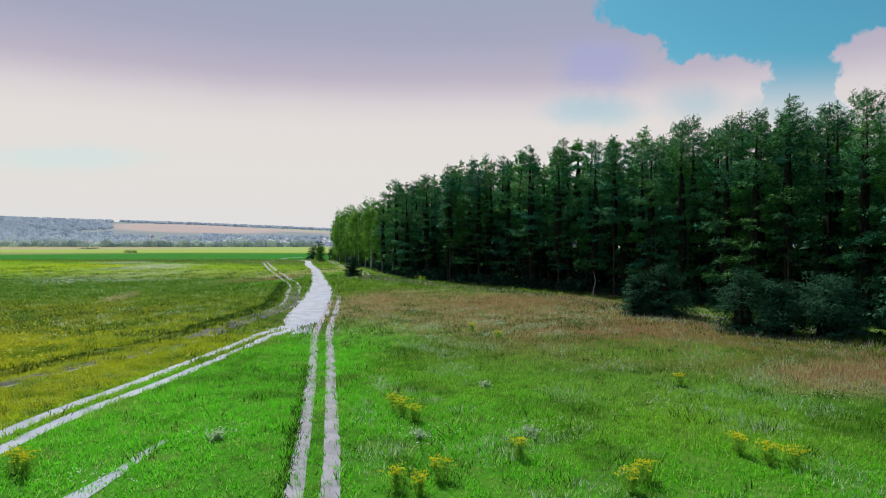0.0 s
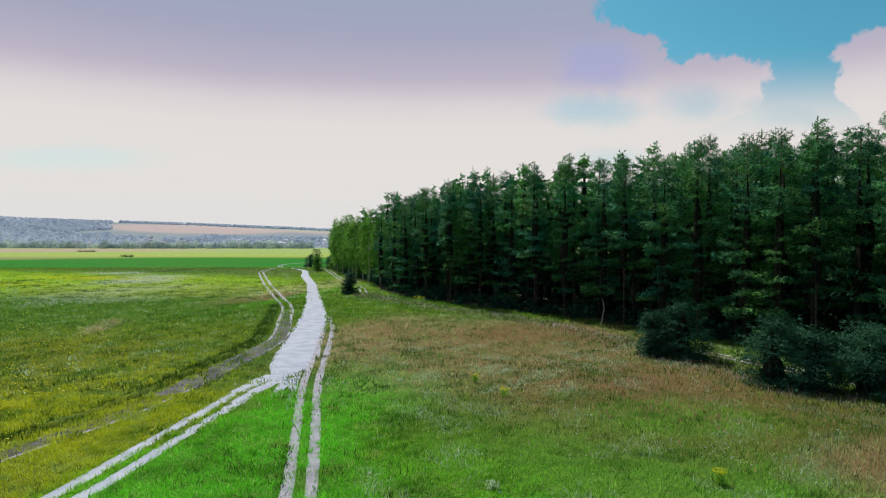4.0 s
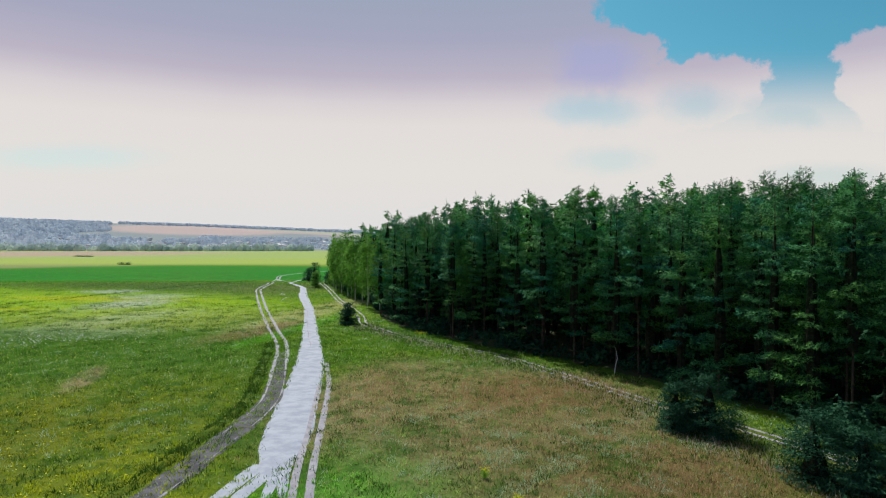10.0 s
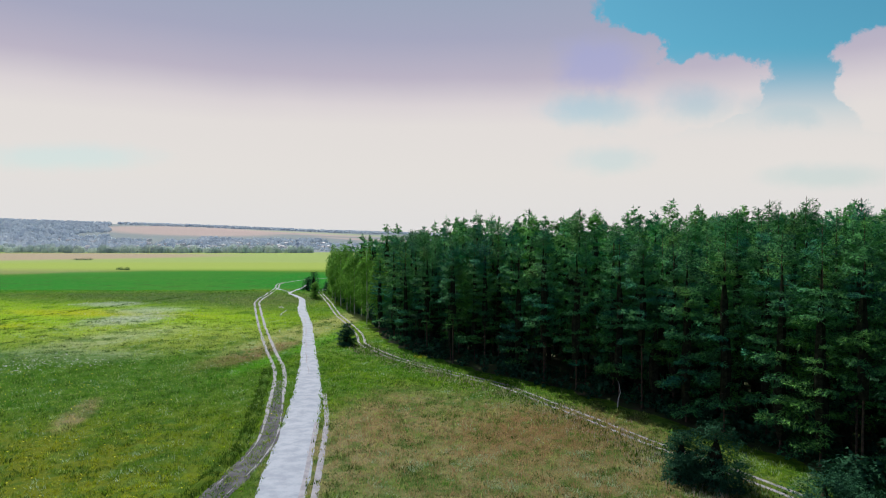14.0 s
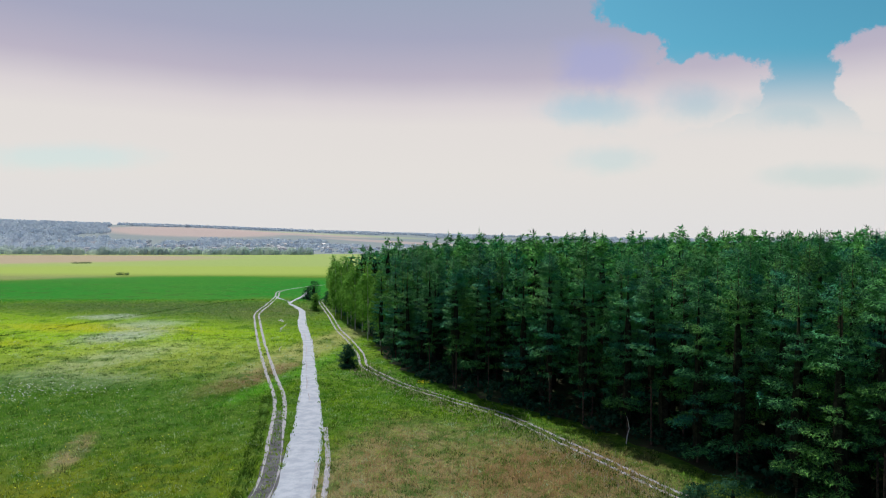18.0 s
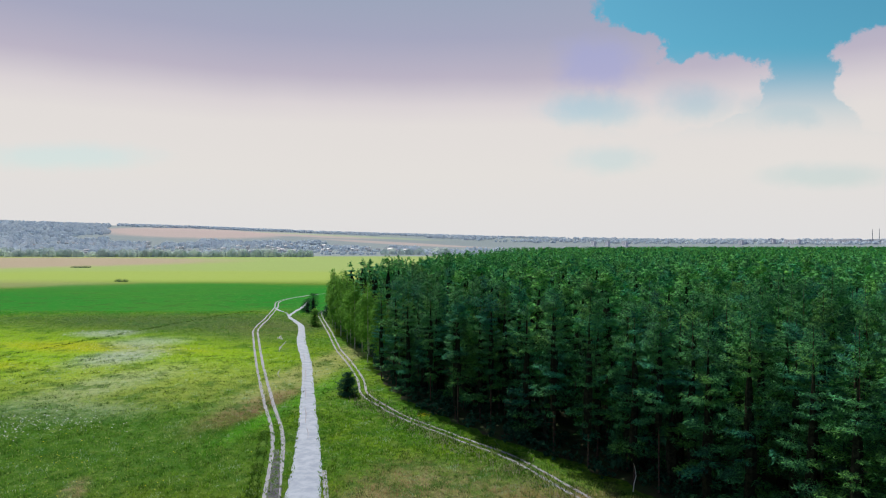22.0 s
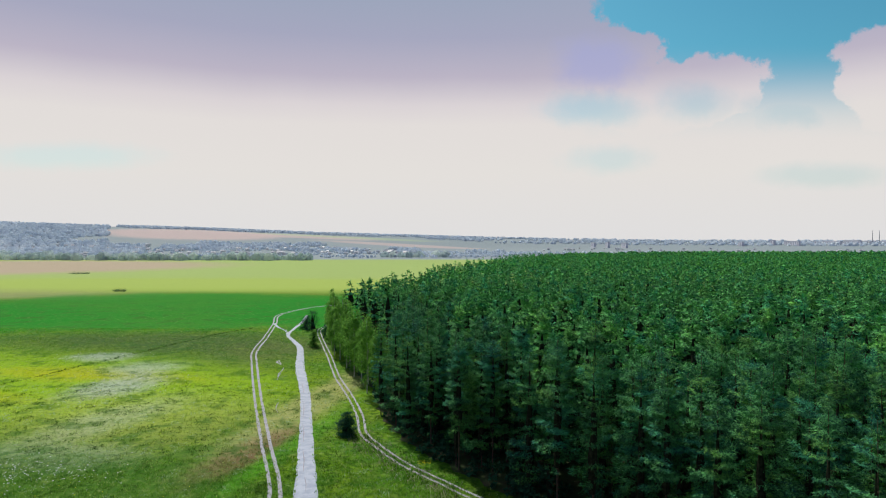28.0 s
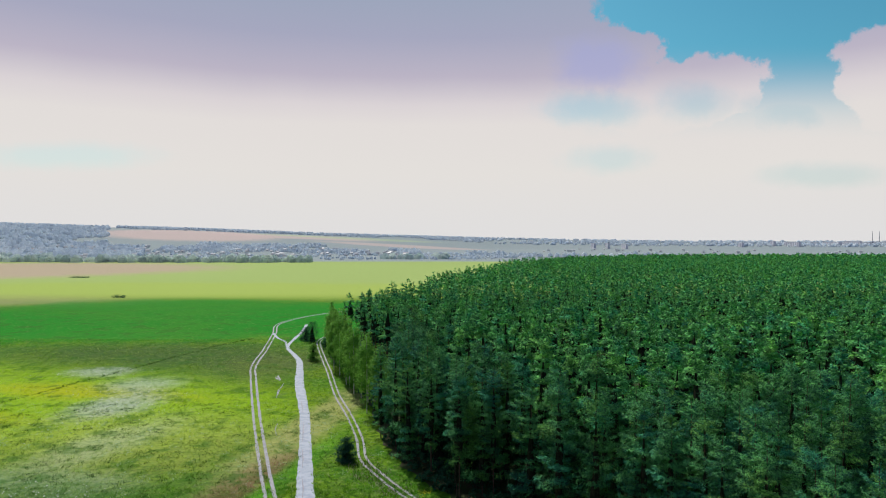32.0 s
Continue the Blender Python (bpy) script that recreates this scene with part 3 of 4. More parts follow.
def grown(p):
    """Height of the forest: the edge trees are shorter than those within."""
    d = (p[:, 0] - np.interp(p[:, 1], _ey, _ex))
    inner = np.interp(p[:, 1], [70, 115, 160, 330, 380], [0.97, 0.97, 0.90, 0.80, 0.86])
    top = np.interp(p[:, 1], [90, 200], [1.09, 1.0])
    return inner + (top - inner) * smooth01(d, 2, 26)


rng = np.random.default_rng(11)
near = scatter(rng, 30, 420, 6.0, 45)
near = near[~((near[:, 1] > 205) & (near[:, 1] < 318) & (near[:, 0] - np.interp(near[:, 1], _ey, _ex) < 9))]
depth = near[:, 0] - np.interp(near[:, 1], _ey, _ex)
keep = (rng.uniform(0, 1, len(near)) > 0.10) | (depth < 16)
near, depth = near[keep], depth[keep]
front = (depth < 19) & (near[:, 1] < 240) | (depth < 48) & (near[:, 1] < 135)
pines, rest = near[front], near[~front]

pine_kinds = []
for s, (h, low, r) in enumerate([(31, 0.12, 3.6), (31.5, 0.28, 3.2), (30, 0.03, 4.0), (31.5, 0.34, 3.1), (31, 0.08, 3.6), (30.5, 0.18, 3.9), (31.5, 0.24, 3.4), (29, 0.05, 3.8)]):
    p = tagged(new("pine"), "tall dark green pine at the forest edge", "pine tree", group="forest edge pines")
    child("trunk", mesh_np("pine_trunk", *pine_trunk(s, h, low), bark_mat), p, "slender reddish brown trunk")
    child("crown", pine_mesh("pine_crown", pine_crown(s, h, low, r, 108, 6000, 2, 0.47, 0.135, 0.36, PROFILE, 0.22), pine_mat), p, "dark green needle crown")
    pine_kinds.append(p)
used = set()
for (x, y), g in zip(pines, grown(pines)):
    i = int(rng.integers(0, len(pine_kinds)))
    s = g * rng.uniform(0.92, 1.03)
    m = pose(x, y, float(height(x, y)), 0, 0, rng.uniform(0, 360)) @ Matrix.Diagonal((s ** 0.5, s ** 0.5, s, 1))
    if i not in used:
        used.add(i)
        pine_kinds[i].matrix_basis = m
    else:
        q = copy_thing(pine_kinds[i], m)
        q.scale = (s ** 0.5, s ** 0.5, s)

close, back = rest[rest[:, 1] < 250], rest[rest[:, 1] >= 250]
nearest = close[:, 1] < 165
close_kinds = [pine_crown(70 + s, 31.5, 0.42, 3.2, 44, 1500, 2, 0.66, 0.24, 0.44, CONE, 0.34) for s in range(8)]
plant_many("pine_wood", close[nearest], close_kinds, sunlit_pine_mat, rng, "dense dark green pine forest", "forest", (0.86, 1.12), True)
mid_kinds = [pine_crown(20 + s, 31.5, 0.50, 3.2, 34, 540, 2, 0.86, 0.29, 0.46, CONE, 0.36) for s in range(8)]
plant_many("inner_pine_wood", close[~nearest], mid_kinds, sunlit_pine_mat, rng, "dense green pine forest beyond the edge", "forest", (0.82, 1.11), True)
back_kinds = [pine_crown(30 + s, 31.5, 0.58, 3.0, 26, 150, 2, 1.1, 0.36, 0.5, CONE, 0.42) for s in range(7)]
plant_many("back_pine_wood", back, back_kinds, sunlit_pine_mat, rng, "dense green pine forest behind the edge", "forest", (0.66, 0.95), True)
plant_many("pine_wood_trunks", rest[depth[~front] < 60], [tube([(0, 0, 0, 0.2), (0, 0, 20, 0.12)], 4)], bark_mat, rng, "brown pine trunks inside the forest", "trunks")
far_kinds = [pine_crown(40 + s, 31.0, 0.66, 3.1, 16, 56, 1, 1.8, 0.46, 0.5, CONE, 0.0) for s in range(6)]
plant_many("far_pine_wood", scatter(rng, 420, 1000, 7.1, 60), far_kinds, sunlit_pine_mat, rng, "pine forest stretching into the distance", "forest", (0.68, 1.0))
vfar_kinds = [leaf_crown(50 + s, 30.0, 0.62, 4.2, 7, 3, 2.4) for s in range(5)]
plant_many("distant_wood", scatter(rng, 1000, 1400, 8.0, 120), vfar_kinds, sunlit_pine_mat, rng, "distant forest reaching the skyline", "forest", (0.70, 1.0))

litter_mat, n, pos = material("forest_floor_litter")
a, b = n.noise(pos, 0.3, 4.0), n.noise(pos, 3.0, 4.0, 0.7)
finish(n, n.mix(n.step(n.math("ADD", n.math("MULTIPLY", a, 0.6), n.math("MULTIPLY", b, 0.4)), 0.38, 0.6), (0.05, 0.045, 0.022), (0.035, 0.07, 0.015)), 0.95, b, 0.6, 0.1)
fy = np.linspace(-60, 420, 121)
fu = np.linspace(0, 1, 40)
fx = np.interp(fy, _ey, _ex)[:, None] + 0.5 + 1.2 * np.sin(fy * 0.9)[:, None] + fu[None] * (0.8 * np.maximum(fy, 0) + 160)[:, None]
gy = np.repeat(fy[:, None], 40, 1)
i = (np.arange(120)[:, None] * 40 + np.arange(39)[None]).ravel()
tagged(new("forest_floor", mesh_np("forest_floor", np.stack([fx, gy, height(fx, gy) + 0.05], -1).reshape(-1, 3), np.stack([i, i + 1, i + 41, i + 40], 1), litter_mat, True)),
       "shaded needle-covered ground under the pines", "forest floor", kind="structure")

# Added dark conifers fill the gaps between trunks in place of inner shade.
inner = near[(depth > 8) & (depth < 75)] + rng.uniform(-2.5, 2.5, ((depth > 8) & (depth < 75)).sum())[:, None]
plant_many("understorey", inner, [pine_crown(160 + s, 15.0, 0.04, 2.8, 24, 60, 2, 1.5, 0.32, 0.4) for s in range(4)], shrub_mat, rng, "added dark conifers standing in for shade inside the forest", "understorey", (0.55, 1.1), True)
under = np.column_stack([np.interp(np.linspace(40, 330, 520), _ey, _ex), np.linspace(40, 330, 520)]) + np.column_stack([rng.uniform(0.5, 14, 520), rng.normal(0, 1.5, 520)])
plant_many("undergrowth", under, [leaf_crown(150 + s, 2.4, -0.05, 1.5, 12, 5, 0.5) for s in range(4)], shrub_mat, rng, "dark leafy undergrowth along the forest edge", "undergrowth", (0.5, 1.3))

# birches at the far end of the forest edge
for k, (x, y, h) in enumerate([(-20, 208, 23), (-25, 218, 25), (-26, 230, 22), (-32, 240, 24), (-35, 251, 22), (-38, 262, 25), (-42, 272, 23), (-43, 284, 26),
                               (-48, 294, 24), (-51, 304, 22), (-52, 315, 24), (-29, 236, 19), (-37, 256, 18), (-46, 282, 20)]):
    b = tagged(new("birch"), "yellow-green birch at the end of the forest edge", "birch tree", group="birches at the forest edge")
    V, Fc = tube([(0, 0, -0.2, 0.2), (0.1, 0, h * 0.4, 0.14), (0, 0.1, h * 0.95, 0.03)], 6)
    child("trunk", mesh_np("birch_trunk", V, Fc, birch_bark), b, "white birch trunk")
    child("crown", mesh_np("birch_crown", *leaf_crown(60 + k, h, 0.16, h * 0.145, 110, 26, 0.42), birch_mat), b, "yellow-green leaf crown")
    b.matrix_basis = pose(x, y, float(height(x, y)), 0, 0, 40 * k)

# young pines and shrubs in front of the edge
def young_pine(x, y, h, r, seed, label, mat):
    b = tagged(new("young_pine"), label, "young pine", group="young pines")
    child("trunk", mesh_np("young_trunk", *tube([(0, 0, -0.2, 0.12), (0, 0, h * 0.9, 0.02)], 6), bark_mat), b)
    child("crown", pine_mesh("young_crown", pine_crown(seed, h, -0.02, r * 1.05, 150, 5600, 2, 0.32, 0.20, 0.5, BUSH, 0.3), mat), b)
    b.matrix_basis = pose(x, y, float(height(x, y)), 0, 0, 30 * seed)


def shrub(x, y, h, r, seed, label, mat=None, clumps=90):
    b = tagged(new("shrub"), label, "shrub", group="forest edge shrubs")
    V, Fc = tube([(0, 0, -0.2, 0.1), (0.1, 0.1, h * 0.6, 0.04)], 5)
    child("stem", mesh_np("shrub_stem", V, Fc, bark_mat), b)
    child("leaves", mesh_np("shrub_leaves", *leaf_crown(seed, h, -0.02, r, clumps, 22, 0.42), mat or shrub_mat), b)
    b.matrix_basis = pose(x, y, float(height(x, y)), 0, 0, 30 * seed)


DARK = "bushy dark green young pine in front of the forest"
for k, (x, y, h, r) in enumerate([(26.2, 85.5, 5.4, 2.5), (29.2, 83.5, 6.6, 3.2), (33, 70, 6.6, 3.6), (36.2, 67.5, 5.4, 3.0), (40, 66, 6.2, 3.4), (43.5, 69, 5.6, 3.0)]):
    young_pine(x, y, h, r, 80 + k, DARK, shrub_mat)
young_pine(-25.4, 177, 5.4, 2.3, 90, "lone dark young pine beside the forest path", shrub_mat)
young_pine(-58.5, 302, 7.5, 2.6, 91, "light green young conifer near the track bend", birch_mat)
young_pine(-70.5, 358, 10, 4.4, 92, "broad dark conifer at the end of the forest", shrub_mat)
young_pine(-75, 364, 7, 3.2, 93, "small dark conifer at the end of the forest", shrub_mat)
for k, (x, y, h, r) in enumerate([(47, 63, 7.5, 3.4), (50, 58, 9, 3.6), (42, 80, 4, 2.6), (-52, 312, 6, 3), (-57, 330, 7, 3.4), (-44, 290, 5, 2.5), (-33, 250, 4, 2.2)]):
    shrub(x, y, h, r, 100 + k, "leafy green shrub at the forest edge", birch_mat if k in (3, 5, 6) else None)
for k, (x, y) in enumerate([(-525, 937), (-307, 624)]):
    for dxx in ((-9, -3, 3, 9) if k == 0 else (-4, 3)):
        shrub(x + dxx, y + 3 * math.sin(dxx), 0.9, 5.5, 120 + k, "low dark shrub standing alone in the field", None, 20)


# ------------------------------------------------------------------ valley, village and hills
def land(rng, k, az0, az1, d0, d1):
    a, d = np.radians(rng.uniform(az0, az1, k)), np.sqrt(rng.uniform(d0 ** 2, d1 ** 2, k))
    return np.column_stack([np.sin(a) * d, np.cos(a) * d])


def dome_tree(seed, r, h, rows=5, cols=9):
    """A far broadleaf tree: a lumpy dome of foliage reaching the ground."""
    g = np.random.default_rng(seed)
    a, e = np.meshgrid(np.arange(cols) * 2 * np.pi / cols, np.linspace(-0.25, 1.35, rows))
    lump = 1 + 0.16 * np.sin(3 * a + g.uniform(0, 6.28)) * np.cos(2 * e) + g.normal(0, 0.07, a.shape)
    v = np.stack([np.cos(a) * np.cos(e) * r * lump, np.sin(a) * np.cos(e) * r * lump, (0.2 + np.sin(e) * 0.8) * h * lump], -1).reshape(-1, 3)
    v = np.vstack([v, [(0, 0, h * 1.02)]])
    f = []
    for i in range(rows - 1):
        for j in range(cols):
            p, q = i * cols + j, i * cols + (j + 1) % cols
            f += [(p, q, q + cols), (p, q + cols, p + cols)]
    f += [((rows - 1) * cols + j, (rows - 1) * cols + (j + 1) % cols, rows * cols) for j in range(cols)]
    return v, np.array(f)


def clumped(p, size, keep):
    """Thin places out into copses with clearings between them."""
    a, b = p[:, 0] / size, p[:, 1] / size * 0.6
    m = np.sin(a + 1.7 * np.sin(b * 0.8)) * np.sin(b * 1.3 + 1.4 * np.sin(a * 0.6)) + 0.4 * np.sin(a * 2.7 + 1) * np.sin(b * 2.3)
    return p[m > keep]


willow_kinds = [dome_tree(130 + s, 11, 15) for s in range(6)]
row = np.column_stack([np.linspace(-1290, -345, 120), 1655 + 14 * np.sin(np.arange(120) * 0.7)]) + rng.normal(0, 7, (120, 2))
row = row[np.abs(np.sin(row[:, 0] * 0.013) + 0.4 * np.sin(row[:, 0] * 0.05)) > 0.12]
row2 = np.column_stack([np.linspace(-165, 20, 16), np.full(16, 1900.0)]) + rng.normal(0, 8, (16, 2))
row3 = np.column_stack([np.linspace(-1350, -520, 60), np.full(60, 1790.0)]) + rng.normal(0, 18, (60, 2))
row3 = row3[np.sin(row3[:, 0] * 0.02) > -0.5]
plant_many("willow_row", np.vstack([row, row2, row3]), willow_kinds, hazed_willow_mat, rng, "row of round willows along the valley, paled by painted haze", "willows", (0.55, 1.3))
wood_kinds = [dome_tree(140 + s, 9.5, 12, 4, 7) for s in range(6)]
gardens = clumped(land(rng, 1700, -42, 8, 1850, 2550), 90, -0.25)
plant_many("village_trees", gardens[gardens[:, 1] > 1720], wood_kinds, hazed_wood_mat, rng, "low garden trees among the village houses", "woods", (0.35, 0.7))
spots = [clumped(land(rng, 900, -42, -25, 2150, 2750), 160, -0.85), clumped(land(rng, 2300, -42, -27.6, 2750, 4300), 160, -0.85), clumped(land(rng, 2000, -27, 3, 3950, 4480), 200, -0.5),
         clumped(land(rng, 1100, -24, -2, 2450, 2950), 120, 0.0), clumped(land(rng, 500, 2, 42, 2000, 2600), 150, 0.0), clumped(land(rng, 1600, 2, 42, 3900, 4450), 200, -0.9)]
spots = np.vstack(spots)
plant_many("hill_woods", spots[spots[:, 1] > 1720], wood_kinds, hazed_wood_mat, rng, "woods over the far hills, haze painted into their colour", "woods", (0.6, 1.15))

plaster_mat, n, pos = material("white_plaster")
finish(n, n.mix(n.noise(pos, 0.4, 3.0), (0.72, 0.71, 0.70), (0.82, 0.81, 0.80)), 0.8)
tin_mat, n, pos = material("tin_roof")
finish(n, n.mix(n.noise(pos, 0.05, 2.0), (0.50, 0.50, 0.54), (0.80, 0.80, 0.82)), 0.4)
slab_mat, n, pos = material("panel_facade")
finish(n, n.mix(n.noise(pos, 0.02, 3.0), (0.82, 0.79, 0.86), (0.90, 0.88, 0.93)), 0.8)
# Pale panes: the sky's reflection is put into the base colour.
glass_mat, n, pos = material("window_glass")
finish(n, (0.55, 0.57, 0.64), 0.15, spec=0.5)


def block(x0, y0, z0, x1, y1, z1):
    v = [(x, y, z) for z in (z0, z1) for y in (y0, y1) for x in (x0, x1)]
    return np.array(v, float), np.array([(0, 2, 3, 1), (4, 5, 7, 6), (0, 1, 5, 4), (2, 6, 7, 3), (0, 4, 6, 2), (1, 3, 7, 5)])


def gable(w, d, h, r):
    v = [(-w, -d, h), (w, -d, h), (w, d, h), (-w, d, h), (-w, 0, h + r), (w, 0, h + r)]
    return np.array(v, float), np.array([(0, 1, 5), (0, 5, 4), (2, 3, 4), (2, 4, 5), (0, 4, 3), (1, 2, 5), (0, 3, 2), (0, 2, 1)])


house = tagged(new("house"), "small white village house with a pale tin roof", "house", group="village houses")
child("wall", mesh_np("house_wall", *block(-6, -4, -2, 6, 4, 4.5), plaster_mat), house)
child("roof", mesh_np("house_roof", *gable(6.6, 4.8, 4.4, 3.4), tin_mat), house)
for k in range(3):
    child("window", mesh_np("house_window", *block(-4.4 + 3.4 * k, -4.06, 1.4, -3.0 + 3.4 * k, -3.98, 2.8), glass_mat), house)
homes = np.vstack([land(rng, 95, -34, -13, 2050, 2700), land(rng, 45, -15, -3, 2100, 2700), land(rng, 34, 8, 36, 2700, 3400)])
for k, (x, y) in enumerate(homes):
    big = rng.uniform(0.6, 1.1)
    m = pose(x, y, float(height(x, y)) + 4, 0, 0, rng.uniform(-40, 40))
    if k == 0:
        house.matrix_basis = m @ Matrix.Scale(big, 4)
    else:
        copy_thing(house, m).scale = (big, big, big)


def tower_block(x, y, w, h):
    b = tagged(new("apartment_block"), "pale panel apartment block beyond the forest", "apartment block", group="town on the skyline")
    child("wall", mesh_np("block_wall", *block(-w / 2, -8, -30, w / 2, 8, h), slab_mat), b)
    child("roof", mesh_np("block_roof", *block(-w / 2 - 0.5, -8.5, h, w / 2 + 0.5, 8.5, h + 1.2), tin_mat), b)
    for i in range(int(w // 12)):
        xx = -w / 2 + 6 + i * 12
        child("window", mesh_np("block_window", *block(xx - 2.5, -8.1, 3, xx + 2.5, -7.98, h - 3), glass_mat), b)
    b.matrix_basis = pose(x, y, 2, 0, 0, -75)


for px, w, h in [(1050, 36, 22), (1075, 30, 24), (1105, 50, 20), (1310, 30, 26), (1366, 24, 34), (1400, 110, 30), (1440, 40, 27), (1470, 120, 30), (1492, 40, 26), (1506, 110, 33), (1530, 60, 28), (1556, 120, 31), (1600, 90, 30)]:
    d = 3500 + 40 * math.sin(px)
    tower_block((px - 784) / FOCAL * d, d, w * 0.9, h * 1.05)
steel_mat, n, pos = material("grey_steel")
finish(n, n.mix(n.noise(pos, 0.3), (0.32, 0.32, 0.36), (0.42, 0.42, 0.46)), 0.6, metal=0.3)
for px in (1541, 1553):
    mast = tagged(new("radio_mast"), "tall thin grey mast on the skyline", "mast", group="skyline masts")
    child("pole", mesh_np("mast_pole", *tube([(0, 0, -20, 2.2), (0, 0, 40, 1.6), (0, 0, 84, 0.9)], 6), steel_mat), mast)
    child("platform", mesh_np("mast_platform", *tube([(0, 0, 58, 2.6), (0, 0, 60, 2.6)], 8), steel_mat), mast)
    mast.matrix_basis = pose((px - 784) / FOCAL * 3450, 3450, 8)


# ------------------------------------------------------------------ grass and weeds
def pair_of_ruts(pts, half, radius):
    """Lines along the two ruts of a way: x, y and the half width kept free of grass."""
    c = spline(wide(pts, 1))[:, :2]
    d = np.gradient(c, axis=0)
    d /= np.linalg.norm(d, axis=1)[:, None]
    nrm = np.stack([-d[:, 1], d[:, 0]], 1)
    return np.vstack([np.column_stack([c + nrm * k, np.full(len(c), radius)]) for k in (half, -half)])


_road = spline(ROAD)
_loop = pair_of_ruts(LOOP, 0.95, 0.4)
_loop[:, 2] *= smooth01(_loop[:, 1], 45, 105)
WAYS = np.vstack([np.column_stack([_road[:, :2], _road[:, 2] / 2 - 0.1]), pair_of_ruts(BRANCH, 0.85, 0.48), pair_of_ruts(WOODPATH, 0.8, 0.34), _loop])
RUTS = pair_of_ruts(STRAIGHT, 0.72, 0.43)


def off_track(p):
    keep = np.ones(len(p), bool)
    for k in range(0, len(p), 20000):
        q = p[k:k + 20000]
        for w in (WAYS, RUTS):
            w = w[(w[:, 1] > q[:, 1].min() - 4) & (w[:, 1] < q[:, 1].max() + 4)]
            for c in range(0, len(w), 400):
                ww = w[c:c + 400]
                d2 = (q[:, None, 0] - ww[None, :, 0]) ** 2 + (q[:, None, 1] - ww[None, :, 1]) ** 2
                keep[k:k + 20000] &= (d2 > ww[None, :, 2] ** 2).all(1)
    return keep


def field(rng, k, y0, y1, reach=0.74, bias=0.5):
    """Places over the visible meadow, thinning with distance."""
    y = y0 + (y1 - y0) * rng.uniform(0, 1, k) ** bias
    x = rng.uniform(-1, 1, k) * (reach * y + 4)
    p = np.column_stack([x, y])
    p = p[p[:, 0] < np.interp(p[:, 1], _ey, _ex) - 1.5 + 1.5 * np.sin(p[:, 1] * 0.8)]
    return p[np.argsort(p[:, 1])]


def blades(p, rng, per, tall, width, lean=0.4):
    c = np.repeat(p, per, 0)
    c = c + rng.normal(0, tall * 0.75, c.shape)
    z = height(c[:, 0], c[:, 1])
    clump = 1.0 + 0.55 * np.sin(p[:, 0] * 1.9 + 2 * np.sin(p[:, 1] * 0.9)) * np.sin(p[:, 1] * 1.3 + 1.7 * np.sin(p[:, 0] * 0.7))
    h = np.repeat(tall * clump * rng.uniform(0.5, 1.3, len(p)), per) * rng.uniform(0.6, 1.2, len(c))
    a = rng.uniform(0, 6.28, len(c))
    s = np.column_stack([np.cos(a), np.sin(a), np.zeros(len(c))]) * (width * rng.uniform(0.6, 1.3, len(c)))[:, None]
    base = np.column_stack([c, z - 0.02])
    tip = base + np.column_stack([rng.normal(0, lean, len(c)) * h, rng.normal(0, lean, len(c)) * h, h])
    v = np.stack([base - s, base + s, tip], 1).reshape(-1, 3)
    return v, np.arange(len(v)).reshape(-1, 3)


def sward(name, p, rng, per, tall, width, label, mat=grass_mat, lean=0.4):
    return tagged(new(name, mesh_np(name, *blades(p, rng, per, tall, width, lean), mat)), label, "grass", kind="stuff")


rng = np.random.default_rng(5)
p = field(rng, 100000, 16, 66, 0.76)
sward("near_grass", p[off_track(p)], rng, 5, 0.24, 0.03, "long green meadow grass beside the tracks")
p = field(rng, 62000, 48, 160, bias=0.62)
sward("middle_grass", p[off_track(p)], rng, 5, 0.32, 0.065, "tufted meadow grass, partly dry")
p = field(rng, 60000, 95, 370, bias=0.72)
sward("far_grass", p[off_track(p)], rng, 3, 0.45, 0.13, "coarse grass of the far meadow")


def along_way(pts, k, rng, side, spread):
    """Places beside a line, so far to its left."""
    c = spline([(x, y, 0) for x, y in pts], 0.5)[:, :2]
    d = np.gradient(c, axis=0)
    d /= np.linalg.norm(d, axis=1)[:, None]
    i = rng.integers(0, len(c), k)
    off = side + rng.normal(0, spread, k)
    return c[i] + np.column_stack([-d[i, 1], d[i, 0]]) * off[:, None]


def plain_leaf(name, dark, light, translucent=0.45):
    m, n, pos = material(name)
    each = n.add("ShaderNodeNewGeometry").outputs["Random Per Island"]
    finish(n, n.mix(n.math("ADD", n.math("MULTIPLY", each, 0.7), n.math("MULTIPLY", n.noise(pos, 2.0), 0.3)), dark, light), 0.75, translucent=translucent, spec=0.15)
    return m


seed_mat = plain_leaf("dry_seed_stalks", (0.30, 0.24, 0.20), (0.62, 0.54, 0.48))
bank_mat = plain_leaf("rank_bank_grass", (0.018, 0.06, 0.008), (0.07, 0.15, 0.02))
yellow_mat = plain_leaf("yellow_blossom", (0.74, 0.68, 0.02), (0.95, 0.90, 0.06), 0.3)
white_mat = plain_leaf("white_blossom", (0.50, 0.52, 0.54), (0.75, 0.76, 0.80), 0.2)
sage_mat = plain_leaf("grey_green_leaf", (0.36, 0.52, 0.30), (0.62, 0.74, 0.55), 0.65)
stem_mat = plain_leaf("green_stem", (0.14, 0.38, 0.03), (0.32, 0.55, 0.08), 0.6)

# a low grassy bank beside the loop track, and rank grass along the ditch in the far meadow
BANK = [(-38, 18), (-35.5, 34), (-32.2, 48), (-29.4, 62), (-27.4, 80), (-27, 96), (-30.5, 116), (-37, 146)]
DITCH = [(-160, 190), (-146, 229), (-140, 248), (-134, 270), (-127, 292), (-120, 322), (-113.5, 350), (-106, 373)]


